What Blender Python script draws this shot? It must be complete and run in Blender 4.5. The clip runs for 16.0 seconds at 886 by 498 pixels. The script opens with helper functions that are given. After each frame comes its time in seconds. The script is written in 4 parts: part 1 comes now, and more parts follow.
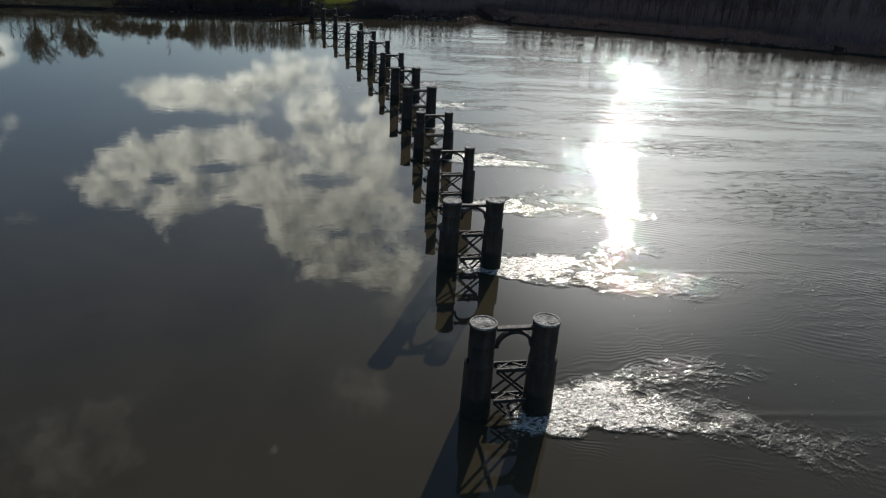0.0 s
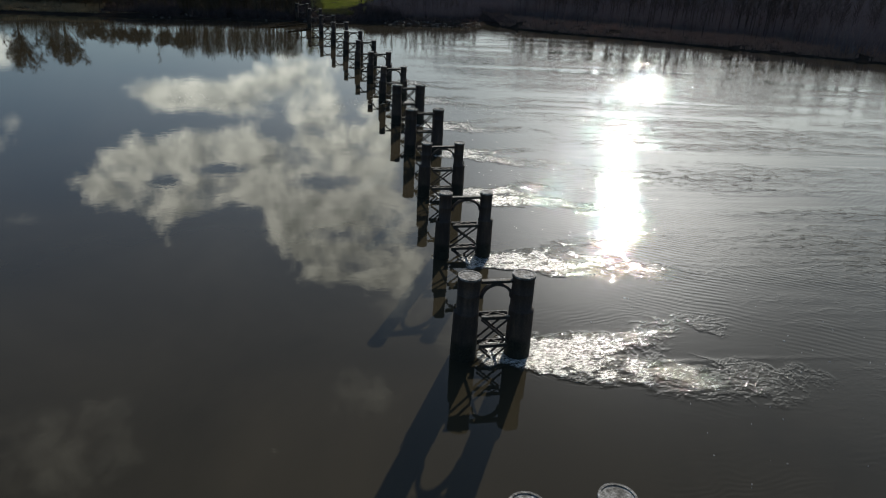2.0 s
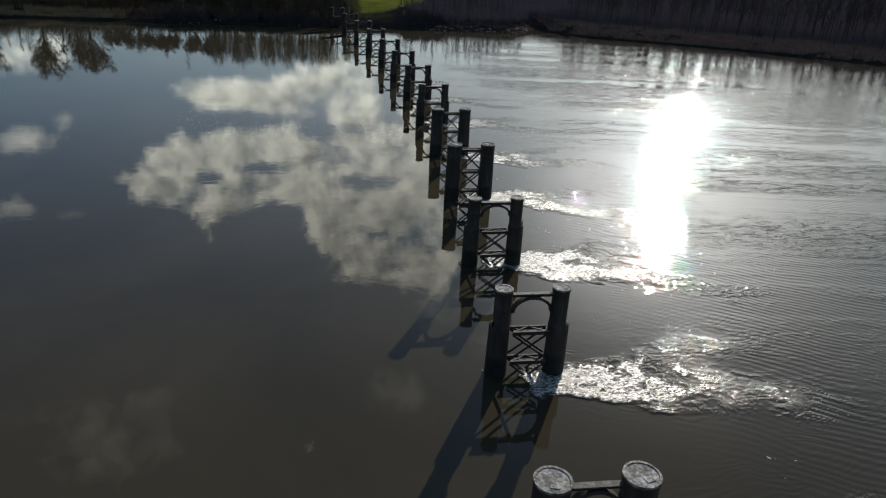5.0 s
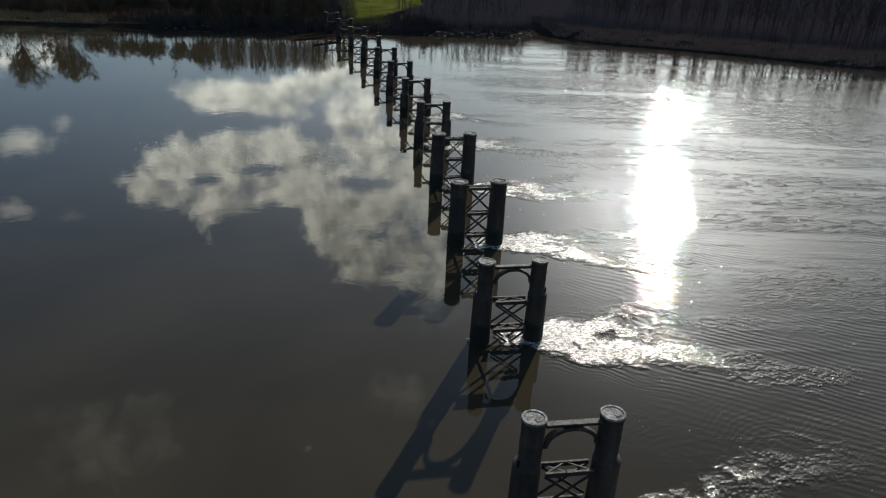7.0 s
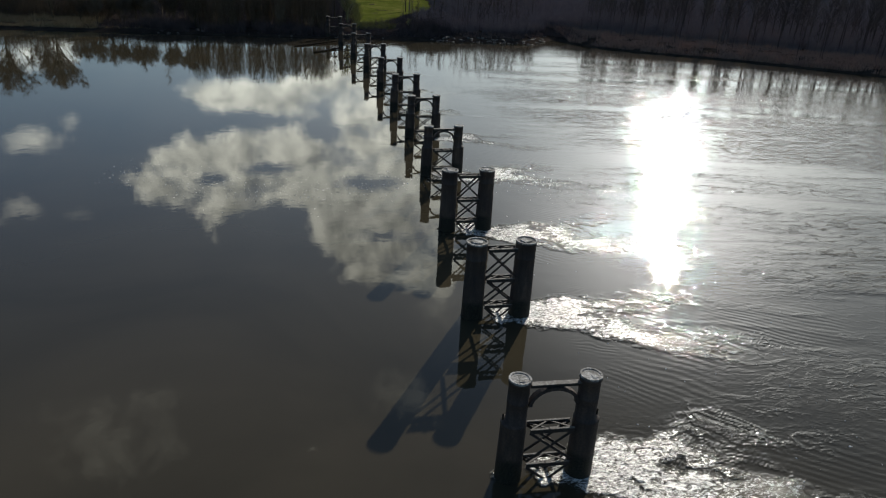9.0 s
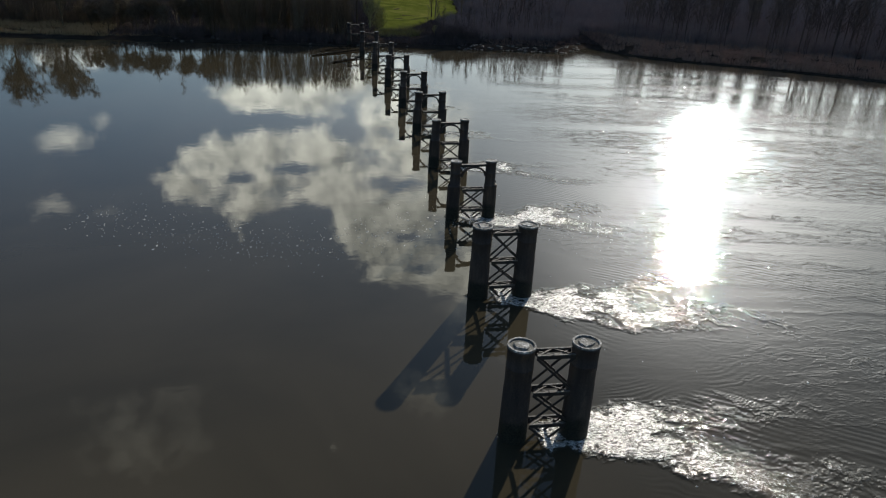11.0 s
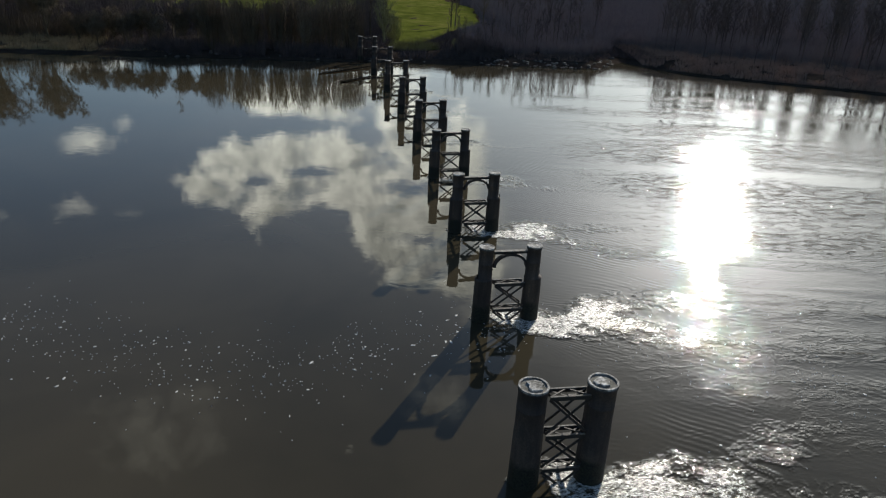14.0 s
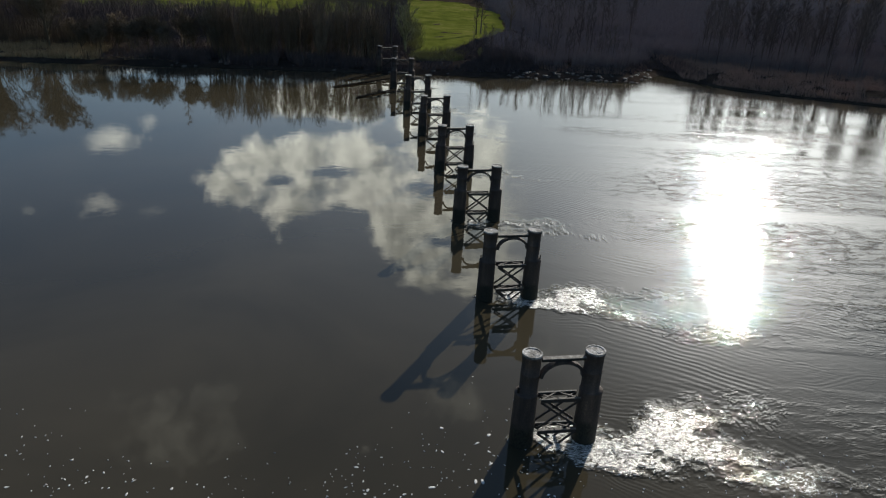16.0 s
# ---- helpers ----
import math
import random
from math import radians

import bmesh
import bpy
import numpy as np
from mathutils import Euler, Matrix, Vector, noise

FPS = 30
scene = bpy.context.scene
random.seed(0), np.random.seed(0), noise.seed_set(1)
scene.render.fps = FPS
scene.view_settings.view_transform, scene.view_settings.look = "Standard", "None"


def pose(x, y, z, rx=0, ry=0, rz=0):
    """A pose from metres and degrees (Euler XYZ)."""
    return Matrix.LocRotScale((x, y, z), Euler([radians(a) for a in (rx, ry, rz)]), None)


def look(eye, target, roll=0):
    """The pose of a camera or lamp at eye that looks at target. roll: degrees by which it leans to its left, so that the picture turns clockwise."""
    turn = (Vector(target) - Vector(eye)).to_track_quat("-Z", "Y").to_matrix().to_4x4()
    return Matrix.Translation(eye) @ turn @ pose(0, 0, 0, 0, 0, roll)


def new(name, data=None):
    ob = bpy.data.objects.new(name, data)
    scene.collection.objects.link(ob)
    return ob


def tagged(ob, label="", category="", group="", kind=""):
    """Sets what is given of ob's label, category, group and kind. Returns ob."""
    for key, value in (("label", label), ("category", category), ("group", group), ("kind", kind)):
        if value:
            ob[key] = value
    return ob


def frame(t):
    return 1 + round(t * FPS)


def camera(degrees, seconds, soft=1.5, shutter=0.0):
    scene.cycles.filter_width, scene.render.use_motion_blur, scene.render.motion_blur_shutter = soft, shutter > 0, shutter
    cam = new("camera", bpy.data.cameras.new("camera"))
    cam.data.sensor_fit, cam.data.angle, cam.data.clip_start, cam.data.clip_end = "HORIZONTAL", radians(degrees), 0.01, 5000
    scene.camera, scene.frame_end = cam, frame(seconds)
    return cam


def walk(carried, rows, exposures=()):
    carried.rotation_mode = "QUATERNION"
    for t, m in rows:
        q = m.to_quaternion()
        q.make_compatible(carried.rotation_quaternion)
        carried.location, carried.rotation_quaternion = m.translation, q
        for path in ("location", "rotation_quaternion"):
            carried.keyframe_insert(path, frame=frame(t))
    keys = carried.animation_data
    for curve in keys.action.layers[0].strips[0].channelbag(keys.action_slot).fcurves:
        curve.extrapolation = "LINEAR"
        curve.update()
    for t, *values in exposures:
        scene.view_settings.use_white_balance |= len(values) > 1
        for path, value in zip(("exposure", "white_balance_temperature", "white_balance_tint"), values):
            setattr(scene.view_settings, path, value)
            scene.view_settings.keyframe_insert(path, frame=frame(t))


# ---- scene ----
cam = camera(66.0, 16.0, soft=1.2)
# t, x, y, z, yaw, pitch, roll
ROWS = [
    (0.0, -17.106, 5.935, 34.645, -13.805, -23.553, 3.505),
    (0.5, -16.432, 10.591, 34.806, -13.729, -23.533, 3.588),
    (1.0, -15.756, 15.222, 34.946, -13.757, -23.496, 3.626),
    (1.5, -15.080, 19.797, 35.038, -13.760, -23.456, 3.622),
    (2.0, -14.401, 24.289, 35.063, -13.704, -23.428, 3.553),
    (2.5, -13.722, 28.702, 35.028, -12.278, -23.500, 3.405),
    (3.0, -13.049, 33.049, 34.947, -10.329, -23.579, 3.176),
    (3.5, -12.388, 37.347, 34.843, -10.260, -23.581, 3.169),
    (4.0, -11.755, 41.634, 34.743, -10.277, -23.607, 3.178),
    (6.5, -8.778, 63.222, 34.450, -10.365, -23.420, 3.208),
    (7.0, -8.220, 67.636, 34.456, -10.400, -23.416, 3.175),
    (7.5, -7.684, 72.130, 34.502, -10.465, -23.408, 3.323),
    (8.0, -7.169, 76.693, 34.574, -10.493, -23.406, 3.350),
    (10.5, -4.707, 99.833, 35.051, -8.501, -23.429, 3.248),
    (11.0, -4.201, 104.456, 35.121, -7.776, -23.415, 3.180),
    (11.5, -3.705, 109.079, 35.176, -5.967, -23.437, 3.121),
    (12.0, -3.242, 113.712, 35.226, -5.943, -23.370, 3.021),
    (12.5, -2.821, 118.363, 35.280, -6.035, -23.364, 3.223),
    (13.0, -2.481, 123.074, 35.371, -6.039, -23.288, 3.062),
    (13.5, -2.200, 127.824, 35.495, -6.156, -23.223, 3.090),
    (14.0, -1.971, 132.586, 35.629, -6.241, -23.176, 3.037),
    (14.5, -1.785, 137.350, 35.760, -6.344, -23.148, 3.071),
    (15.0, -1.629, 142.105, 35.880, -4.781, -23.194, 3.011),
    (15.5, -1.487, 146.862, 35.998, -4.395, -23.159, 3.213),
    (16.0, -1.355, 151.621, 36.115, -4.500, -23.099, 3.285),
]
walk(cam, [(t, pose(x, y, z, 90 + pitch, 0, yaw) @ pose(0, 0, 0, 0, 0, roll)) for t, x, y, z, yaw, pitch, roll in ROWS],
     exposures=[(0.0, 0.0), (8.0, 0.16), (16.0, 0.42)])

# ---- light ----
SUN_AZ, SUN_EL = 29.0, 20.8          # degrees: to the right of +y, and up


def node(nt, kind, **inputs):
    """A node with some inputs set by name, or by number as i0, i1."""
    n = nt.nodes.new(kind)
    for key, value in inputs.items():
        sock = n.inputs[int(key[1:])] if key[0] == "i" and key[1:].isdigit() else n.inputs[key.replace("_", " ")]
        if hasattr(value, "is_linked"):
            nt.links.new(value, sock)
        else:
            sock.default_value = value
    return n


def calc(nt, op, a, b=0.0, clamp=False):
    n = node(nt, "ShaderNodeMath", i0=a, i1=b)
    n.operation, n.use_clamp = op, clamp
    return n.outputs[0]


def noise_tex(nt, vec, scale, detail=4.0, rough=0.55, distort=0.0):
    return node(nt, "ShaderNodeTexNoise", Vector=vec, Scale=scale, Detail=detail, Roughness=rough, Distortion=distort)


def ramp(nt, fac, stops):
    n = node(nt, "ShaderNodeValToRGB", Fac=fac)
    els = n.color_ramp.elements
    while len(els) < len(stops):
        els.new(0.5)
    for e, (p, c) in zip(els, stops):
        e.position, e.color = p, (*c, 1) if len(c) == 3 else c
    return n.outputs[0]


def mix(nt, fac, a, b, blend="MIX"):
    n = nt.nodes.new("ShaderNodeMix")
    n.data_type, n.blend_type = "RGBA", blend
    for sock, value in ((n.inputs[0], fac), (n.inputs[6], a), (n.inputs[7], b)):
        if hasattr(value, "is_linked"):
            nt.links.new(value, sock)
        else:
            sock.default_value = value if not isinstance(value, tuple) or len(value) == 4 else (*value, 1)
    return n.outputs[2]


def make_world():
    world = bpy.data.worlds.new("sky")
    scene.world = world
    world.use_nodes = True
    nt = world.node_tree
    nt.nodes.clear()
    sky = nt.nodes.new("ShaderNodeTexSky")
    sky.sky_type, sky.sun_disc = "NISHITA", False
    sky.sun_elevation, sky.sun_rotation = radians(SUN_EL), radians(SUN_AZ)
    sky.air_density, sky.dust_density, sky.ozone_density = 1.18, 0.12, 4.4
    way = node(nt, "ShaderNodeTexCoord").outputs["Generated"]
    sep = node(nt, "ShaderNodeSeparateXYZ", Vector=way)
    x, y, z = sep.outputs
    az = calc(nt, "MULTIPLY", calc(nt, "ARCTAN2", x, y), 57.296)
    el = calc(nt, "MULTIPLY", calc(nt, "ARCSINE", z), 57.296)
    flat = node(nt, "ShaderNodeCombineXYZ", X=az, Y=calc(nt, "MULTIPLY", el, 1.35), Z=3.7).outputs[0]

    def hump(a, e, wa, we):
        da = calc(nt, "POWER", calc(nt, "DIVIDE", calc(nt, "SUBTRACT", az, a), wa), 2.0)
        de = calc(nt, "POWER", calc(nt, "DIVIDE", calc(nt, "SUBTRACT", el, e), we), 2.0)
        return calc(nt, "EXPONENT", calc(nt, "MULTIPLY", calc(nt, "ADD", da, de), -1.0))

    def billows(shift):
        """Heaped cloud: round heads of two sizes with frayed edges. shift: degrees, to light them from one side."""
        at = node(nt, "ShaderNodeMapping", Vector=flat, Location=(*shift, 0)).outputs[0]
        fray = noise_tex(nt, at, 0.18, 10.0, 0.71, 0.35)
        bent = mix(nt, 0.12, at, fray.outputs["Color"], "ADD")
        heads = node(nt, "ShaderNodeTexVoronoi", Vector=bent, Scale=0.30, Detail=2.5, Roughness=0.55)
        heads.feature = "SMOOTH_F1"
        heads.inputs["Smoothness"].default_value = 0.6
        return calc(nt, "ADD", calc(nt, "MULTIPLY", calc(nt, "SUBTRACT", fray.outputs[0], 0.5), 1.35), calc(nt, "MULTIPLY", calc(nt, "SUBTRACT", 0.55, heads.outputs["Distance"]), 0.30))

    # where the cumulus heads stand, and the blue breaks between them: azimuth, elevation, half widths
    heads = [(-9.6, 11.2, 2.6, 1.5), (-4.2, 11.4, 3.4, 1.7), (1.2, 9.8, 3.2, 2.2), (-6.4, 15.1, 5.0, 2.0), (-14.0, 17.2, 2.7, 2.3), (-8.0, 19.4, 4.6, 2.2),
             (3.6, 14.4, 4.8, 3.3), (0.6, 20.6, 4.0, 3.2), (6.3, 21.5, 5.0, 4.2), (6.6, 15.5, 2.8, 3.2), (-2.0, 17.4, 4.0, 2.2), (-11.2, 16.6, 2.2, 1.5), (8.8, 25.2, 3.2, 2.4), (3.6, 24.4, 3.4, 2.0)]
    breaks = [(-6.8, 13.15, 3.0, 0.5), (-0.4, 13.9, 1.7, 0.8), (-9.8, 17.7, 1.3, 0.5), (2.5, 18.2, 2.6, 0.6), (-3.6, 20.6, 1.6, 0.7), (6.0, 13.0, 1.6, 0.7), (4.5, 22.6, 2.4, 0.6), (-5.5, 17.0, 1.8, 0.45)]
    bank = 0.0
    for h in heads:
        bank = calc(nt, "ADD", bank, hump(*h))
    bank = calc(nt, "MULTIPLY", calc(nt, "MINIMUM", bank, 1.0), 0.62)
    for h in breaks:
        bank = calc(nt, "SUBTRACT", bank, calc(nt, "MULTIPLY", hump(*h), 0.44))
    puff, sunward = billows((0.0, 0.0)), billows((-1.1, -0.5))
    cover = calc(nt, "MULTIPLY", calc(nt, "SUBTRACT", calc(nt, "ADD", puff, bank), 0.19), 3.6, True)
    # small low clouds and thin high patches
    for a, e, wa, we, k in ((-21.9, 13.9, 2.3, 0.9, 0.75), (-19.7, 12.8, 1.3, 0.9, 0.7), (-24.8, 18.7, 3.4, 1.0, 0.85), (-20.4, 19.5, 1.4, 0.6, 0.5), (-20.8, 7.8, 2.2, 1.4, 0.9),
                            (-20.0, 36, 6, 4, 0.3), (6.5, 36, 3.5, 2.5, 0.35), (15, 31, 3.0, 1.8, 0.35), (11, 28.5, 4, 2.5, 0.35)):
        cover = calc(nt, "MAXIMUM", cover, calc(nt, "MULTIPLY", calc(nt, "MULTIPLY", calc(nt, "ADD", calc(nt, "SUBTRACT", hump(a, e, wa * 1.5, we * 1.5), 0.52), calc(nt, "MULTIPLY", puff, 1.7)), 1.2, True), k))
    lit = calc(nt, "ADD", 0.5, calc(nt, "MULTIPLY", calc(nt, "SUBTRACT", puff, sunward), 1.1))
    lit = calc(nt, "SUBTRACT", lit, calc(nt, "MULTIPLY", calc(nt, "SUBTRACT", calc(nt, "ADD", puff, bank), 0.6), 0.35))
    tone = ramp(nt, lit, [(0.2, (0.22, 0.24, 0.24)), (0.45, (0.50, 0.52, 0.47)), (0.75, (0.90, 0.91, 0.80))])
    # thin bright veil round and right of the sun, and the glow of the sun in it
    wisps = noise_tex(nt, flat, 0.06, 5.0, 0.6, 0.4).outputs[0]
    veil = calc(nt, "MULTIPLY", hump(38.0, 10.0, 36.0, 18.0), calc(nt, "ADD", 0.45, calc(nt, "MULTIPLY", wisps, 1.0)), True)
    glow = hump(SUN_AZ, SUN_EL, 9.5, 8.5)
    bg_sky = node(nt, "ShaderNodeBackground", Color=sky.outputs[0], Strength=0.064)
    bg_cloud = node(nt, "ShaderNodeBackground", Color=tone, Strength=2.15)
    bg_glow = node(nt, "ShaderNodeBackground", Color=(1.0, 0.98, 0.94, 1), Strength=calc(nt, "MULTIPLY", glow, 3.5))
    bg_veil = node(nt, "ShaderNodeBackground", Color=(0.96, 1.0, 0.955, 1), Strength=1.38)
    a = node(nt, "ShaderNodeMixShader", i0=calc(nt, "MULTIPLY", veil, 0.85), i1=bg_sky.outputs[0], i2=bg_veil.outputs[0])
    b = node(nt, "ShaderNodeMixShader", i0=cover, i1=a.outputs[0], i2=bg_cloud.outputs[0])
    c = node(nt, "ShaderNodeAddShader", i0=b.outputs[0], i1=bg_glow.outputs[0])
    node(nt, "ShaderNodeOutputWorld", Surface=c.outputs[0])


make_world()
sun = new("sun", bpy.data.lights.new("sun", "SUN"))
sun.data.energy, sun.data.angle, sun.data.color = 3.6, radians(0.53), (1.0, 0.93, 0.82)
_az, _el = radians(SUN_AZ), radians(SUN_EL)
SUN_WAY = Vector((math.sin(_az) * math.cos(_el), math.cos(_az) * math.cos(_el), math.sin(_el)))
sun.matrix_world = look(SUN_WAY * 900 + Vector((0, 200, 0)), (0, 200, 0))


# ---- materials ----
def material(name):
    m = bpy.data.materials.new(name)
    m.use_nodes = True
    nt = m.node_tree
    bsdf = nt.nodes["Principled BSDF"]
    return m, nt, bsdf


def world_vec(nt):
    return node(nt, "ShaderNodeNewGeometry").outputs["Position"]


def surface(name, stops, scale, rough, metal=0.0, bump=0.3, fine=8.0, streak=(1, 1, 1), per_object=0.0, gloss=0.5):
    """A weathered surface: colour from two scales of noise, bump from the finer."""
    m, nt, bsdf = material(name)
    vec = node(nt, "ShaderNodeMapping", Vector=world_vec(nt), Scale=streak).outputs[0]
    big = noise_tex(nt, vec, scale, 5.0, 0.6).outputs[0]
    small = noise_tex(nt, vec, scale * fine, 4.0, 0.6).outputs[0]
    fac = calc(nt, "ADD", calc(nt, "MULTIPLY", big, 0.65), calc(nt, "MULTIPLY", small, 0.35))
    if per_object:
        rnd = node(nt, "ShaderNodeObjectInfo").outputs["Random"]
        fac = calc(nt, "ADD", fac, calc(nt, "MULTIPLY", calc(nt, "SUBTRACT", rnd, 0.5), per_object))
    nt.links.new(ramp(nt, fac, stops), bsdf.inputs["Base Color"])
    bsdf.inputs["Roughness"].default_value, bsdf.inputs["Metallic"].default_value = rough, metal
    bsdf.inputs["Specular IOR Level"].default_value = 0.0 if rough > 0.9 else gloss
    b = node(nt, "ShaderNodeBump", Height=small, Strength=bump, Distance=0.05)
    nt.links.new(b.outputs[0], bsdf.inputs["Normal"])
    return m


def make_iron():
    """Old iron, streaked with rust above and black with weed and wet below the high-water mark."""
    m, nt, bsdf = material("weathered_iron")
    pos = world_vec(nt)
    vec = node(nt, "ShaderNodeMapping", Vector=pos, Scale=(1, 1, 0.16)).outputs[0]
    big = noise_tex(nt, vec, 1.1, 5.0, 0.6).outputs[0]
    small = noise_tex(nt, pos, 7.0, 4.0, 0.6).outputs[0]
    fac = calc(nt, "ADD", calc(nt, "MULTIPLY", big, 0.7), calc(nt, "MULTIPLY", small, 0.3))
    dry = ramp(nt, fac, [(0.32, (0.036, 0.032, 0.033)), (0.5, (0.066, 0.054, 0.048)), (0.62, (0.110, 0.084, 0.068)), (0.78, (0.22, 0.16, 0.12))])
    z = node(nt, "ShaderNodeSeparateXYZ", Vector=pos).outputs[2]
    mark = calc(nt, "MULTIPLY", calc(nt, "SUBTRACT", calc(nt, "ADD", 1.4, calc(nt, "MULTIPLY", big, 1.6)), z), 2.0, True)
    wet = ramp(nt, small, [(0.35, (0.018, 0.019, 0.017)), (0.7, (0.045, 0.046, 0.036))])
    nt.links.new(mix(nt, mark, dry, wet), bsdf.inputs["Base Color"])
    bsdf.inputs["Specular IOR Level"].default_value = 0.12
    nt.links.new(calc(nt, "SUBTRACT", 0.7, calc(nt, "MULTIPLY", mark, 0.2)), bsdf.inputs["Roughness"])
    b = node(nt, "ShaderNodeBump", Height=small, Strength=0.4, Distance=0.05)
    nt.links.new(b.outputs[0], bsdf.inputs["Normal"])
    return m


IRON = make_iron()
BEAM = surface("rusted_steel", [(0.3, (0.018, 0.015, 0.014)), (0.55, (0.034, 0.028, 0.024)), (0.75, (0.08, 0.062, 0.048))], 1.2, 0.7, 0.0, 0.3, 9)
# beam tops: droppings, with the sun's sheen on flat steel painted in as paler colour
PALE = surface("droppings_and_painted_sheen", [(0.3, (0.035, 0.031, 0.028)), (0.5, (0.085, 0.078, 0.068)), (0.7, (0.30, 0.29, 0.26))], 2.2, 0.75, 0.0, 0.3, 5)
CAP = surface("concrete_cap", [(0.36, (0.05, 0.048, 0.043)), (0.46, (0.15, 0.145, 0.13)), (0.54, (0.32, 0.31, 0.29)), (0.66, (0.66, 0.65, 0.62))], 1.3, 0.8, 0.0, 0.5, 4)
EARTH = surface("bank_earth", [(0.3, (0.022, 0.017, 0.014)), (0.5, (0.042, 0.033, 0.027)), (0.7, (0.08, 0.064, 0.05))], 0.15, 0.95, 0.0, 0.6, 14)
GRASS = surface("meadow", [(0.34, (0.050, 0.062, 0.014)), (0.5, (0.105, 0.122, 0.022)), (0.64, (0.18, 0.17, 0.05))], 0.09, 0.95, 0.0, 0.5, 20)
BARK = surface("bark", [(0.3, (0.06, 0.05, 0.036)), (0.5, (0.12, 0.10, 0.07)), (0.7, (0.19, 0.16, 0.12))], 0.8, 0.95, 0.0, 0.5, 8, (1, 1, 0.2), 0.3)
TWIG = surface("twigs", [(0.3, (0.08, 0.062, 0.046)), (0.5, (0.14, 0.112, 0.082)), (0.7, (0.21, 0.17, 0.125))], 0.5, 0.95, 0.0, 0.0, 8, (1, 1, 1), 0.3)
PALE_BARK = surface("grey_bark", [(0.3, (0.06, 0.05, 0.047)), (0.5, (0.10, 0.083, 0.077)), (0.7, (0.16, 0.135, 0.12))], 0.8, 0.95, 0.0, 0.3, 8, (1, 1, 0.2), 0.3)
LICHEN = surface("lichened_bark", [(0.3, (0.13, 0.13, 0.07)), (0.5, (0.22, 0.215, 0.115)), (0.7, (0.34, 0.32, 0.19))], 0.8, 0.95, 0.0, 0.5, 8)
OLIVE = surface("olive_scrub", [(0.3, (0.12, 0.115, 0.045)), (0.5, (0.21, 0.20, 0.085)), (0.7, (0.32, 0.29, 0.14))], 0.5, 0.95, 0.0, 0.0, 8)
REED_DARK = surface("rust_reeds", [(0.3, (0.20, 0.140, 0.115)), (0.5, (0.30, 0.205, 0.165)), (0.7, (0.42, 0.295, 0.235))], 0.3, 0.95, 0.0, 0.0, 8)
LOG = surface("wet_timber", [(0.3, (0.012, 0.010, 0.008)), (0.5, (0.03, 0.025, 0.02)), (0.7, (0.06, 0.05, 0.04))], 0.8, 0.95, 0.0, 0.5, 8)
MOSS = surface("mossy_rim", [(0.3, (0.05, 0.05, 0.042)), (0.5, (0.125, 0.122, 0.102)), (0.7, (0.34, 0.33, 0.30))], 2.2, 0.9, 0.0, 0.6, 5)
REED = surface("dry_reeds", [(0.3, (0.18, 0.125, 0.07)), (0.5, (0.33, 0.25, 0.15)), (0.7, (0.48, 0.38, 0.24))], 0.3, 0.95, 0.0, 0.0, 8)
# undergrowth with the haze of glare towards the sun put into its paler colour
GLARE_BRUSH = surface("glare_paled_undergrowth", [(0.3, (0.12, 0.103, 0.107)), (0.5, (0.20, 0.168, 0.172)), (0.7, (0.30, 0.252, 0.246))], 0.4, 0.95, 0.0, 0.0, 8)
# brushwood with the shade of the left bank put into its darker colour
SHADED_BRUSH = surface("brushwood", [(0.3, (0.055, 0.046, 0.047)), (0.5, (0.10, 0.082, 0.081)), (0.7, (0.16, 0.13, 0.12))], 0.4, 0.95, 0.0, 0.0, 8)
STONE = surface("wet_stone", [(0.3, (0.03, 0.027, 0.025)), (0.5, (0.08, 0.072, 0.065)), (0.7, (0.2, 0.19, 0.17))], 0.8, 0.75, 0.0, 0.5, 6)
FOAM = surface("foam", [(0.3, (0.55, 0.53, 0.48)), (0.7, (0.85, 0.84, 0.8))], 4.0, 0.7)


def attribute(nt, name):
    n = node(nt, "ShaderNodeAttribute")
    n.attribute_name = name
    return n.outputs["Fac"]


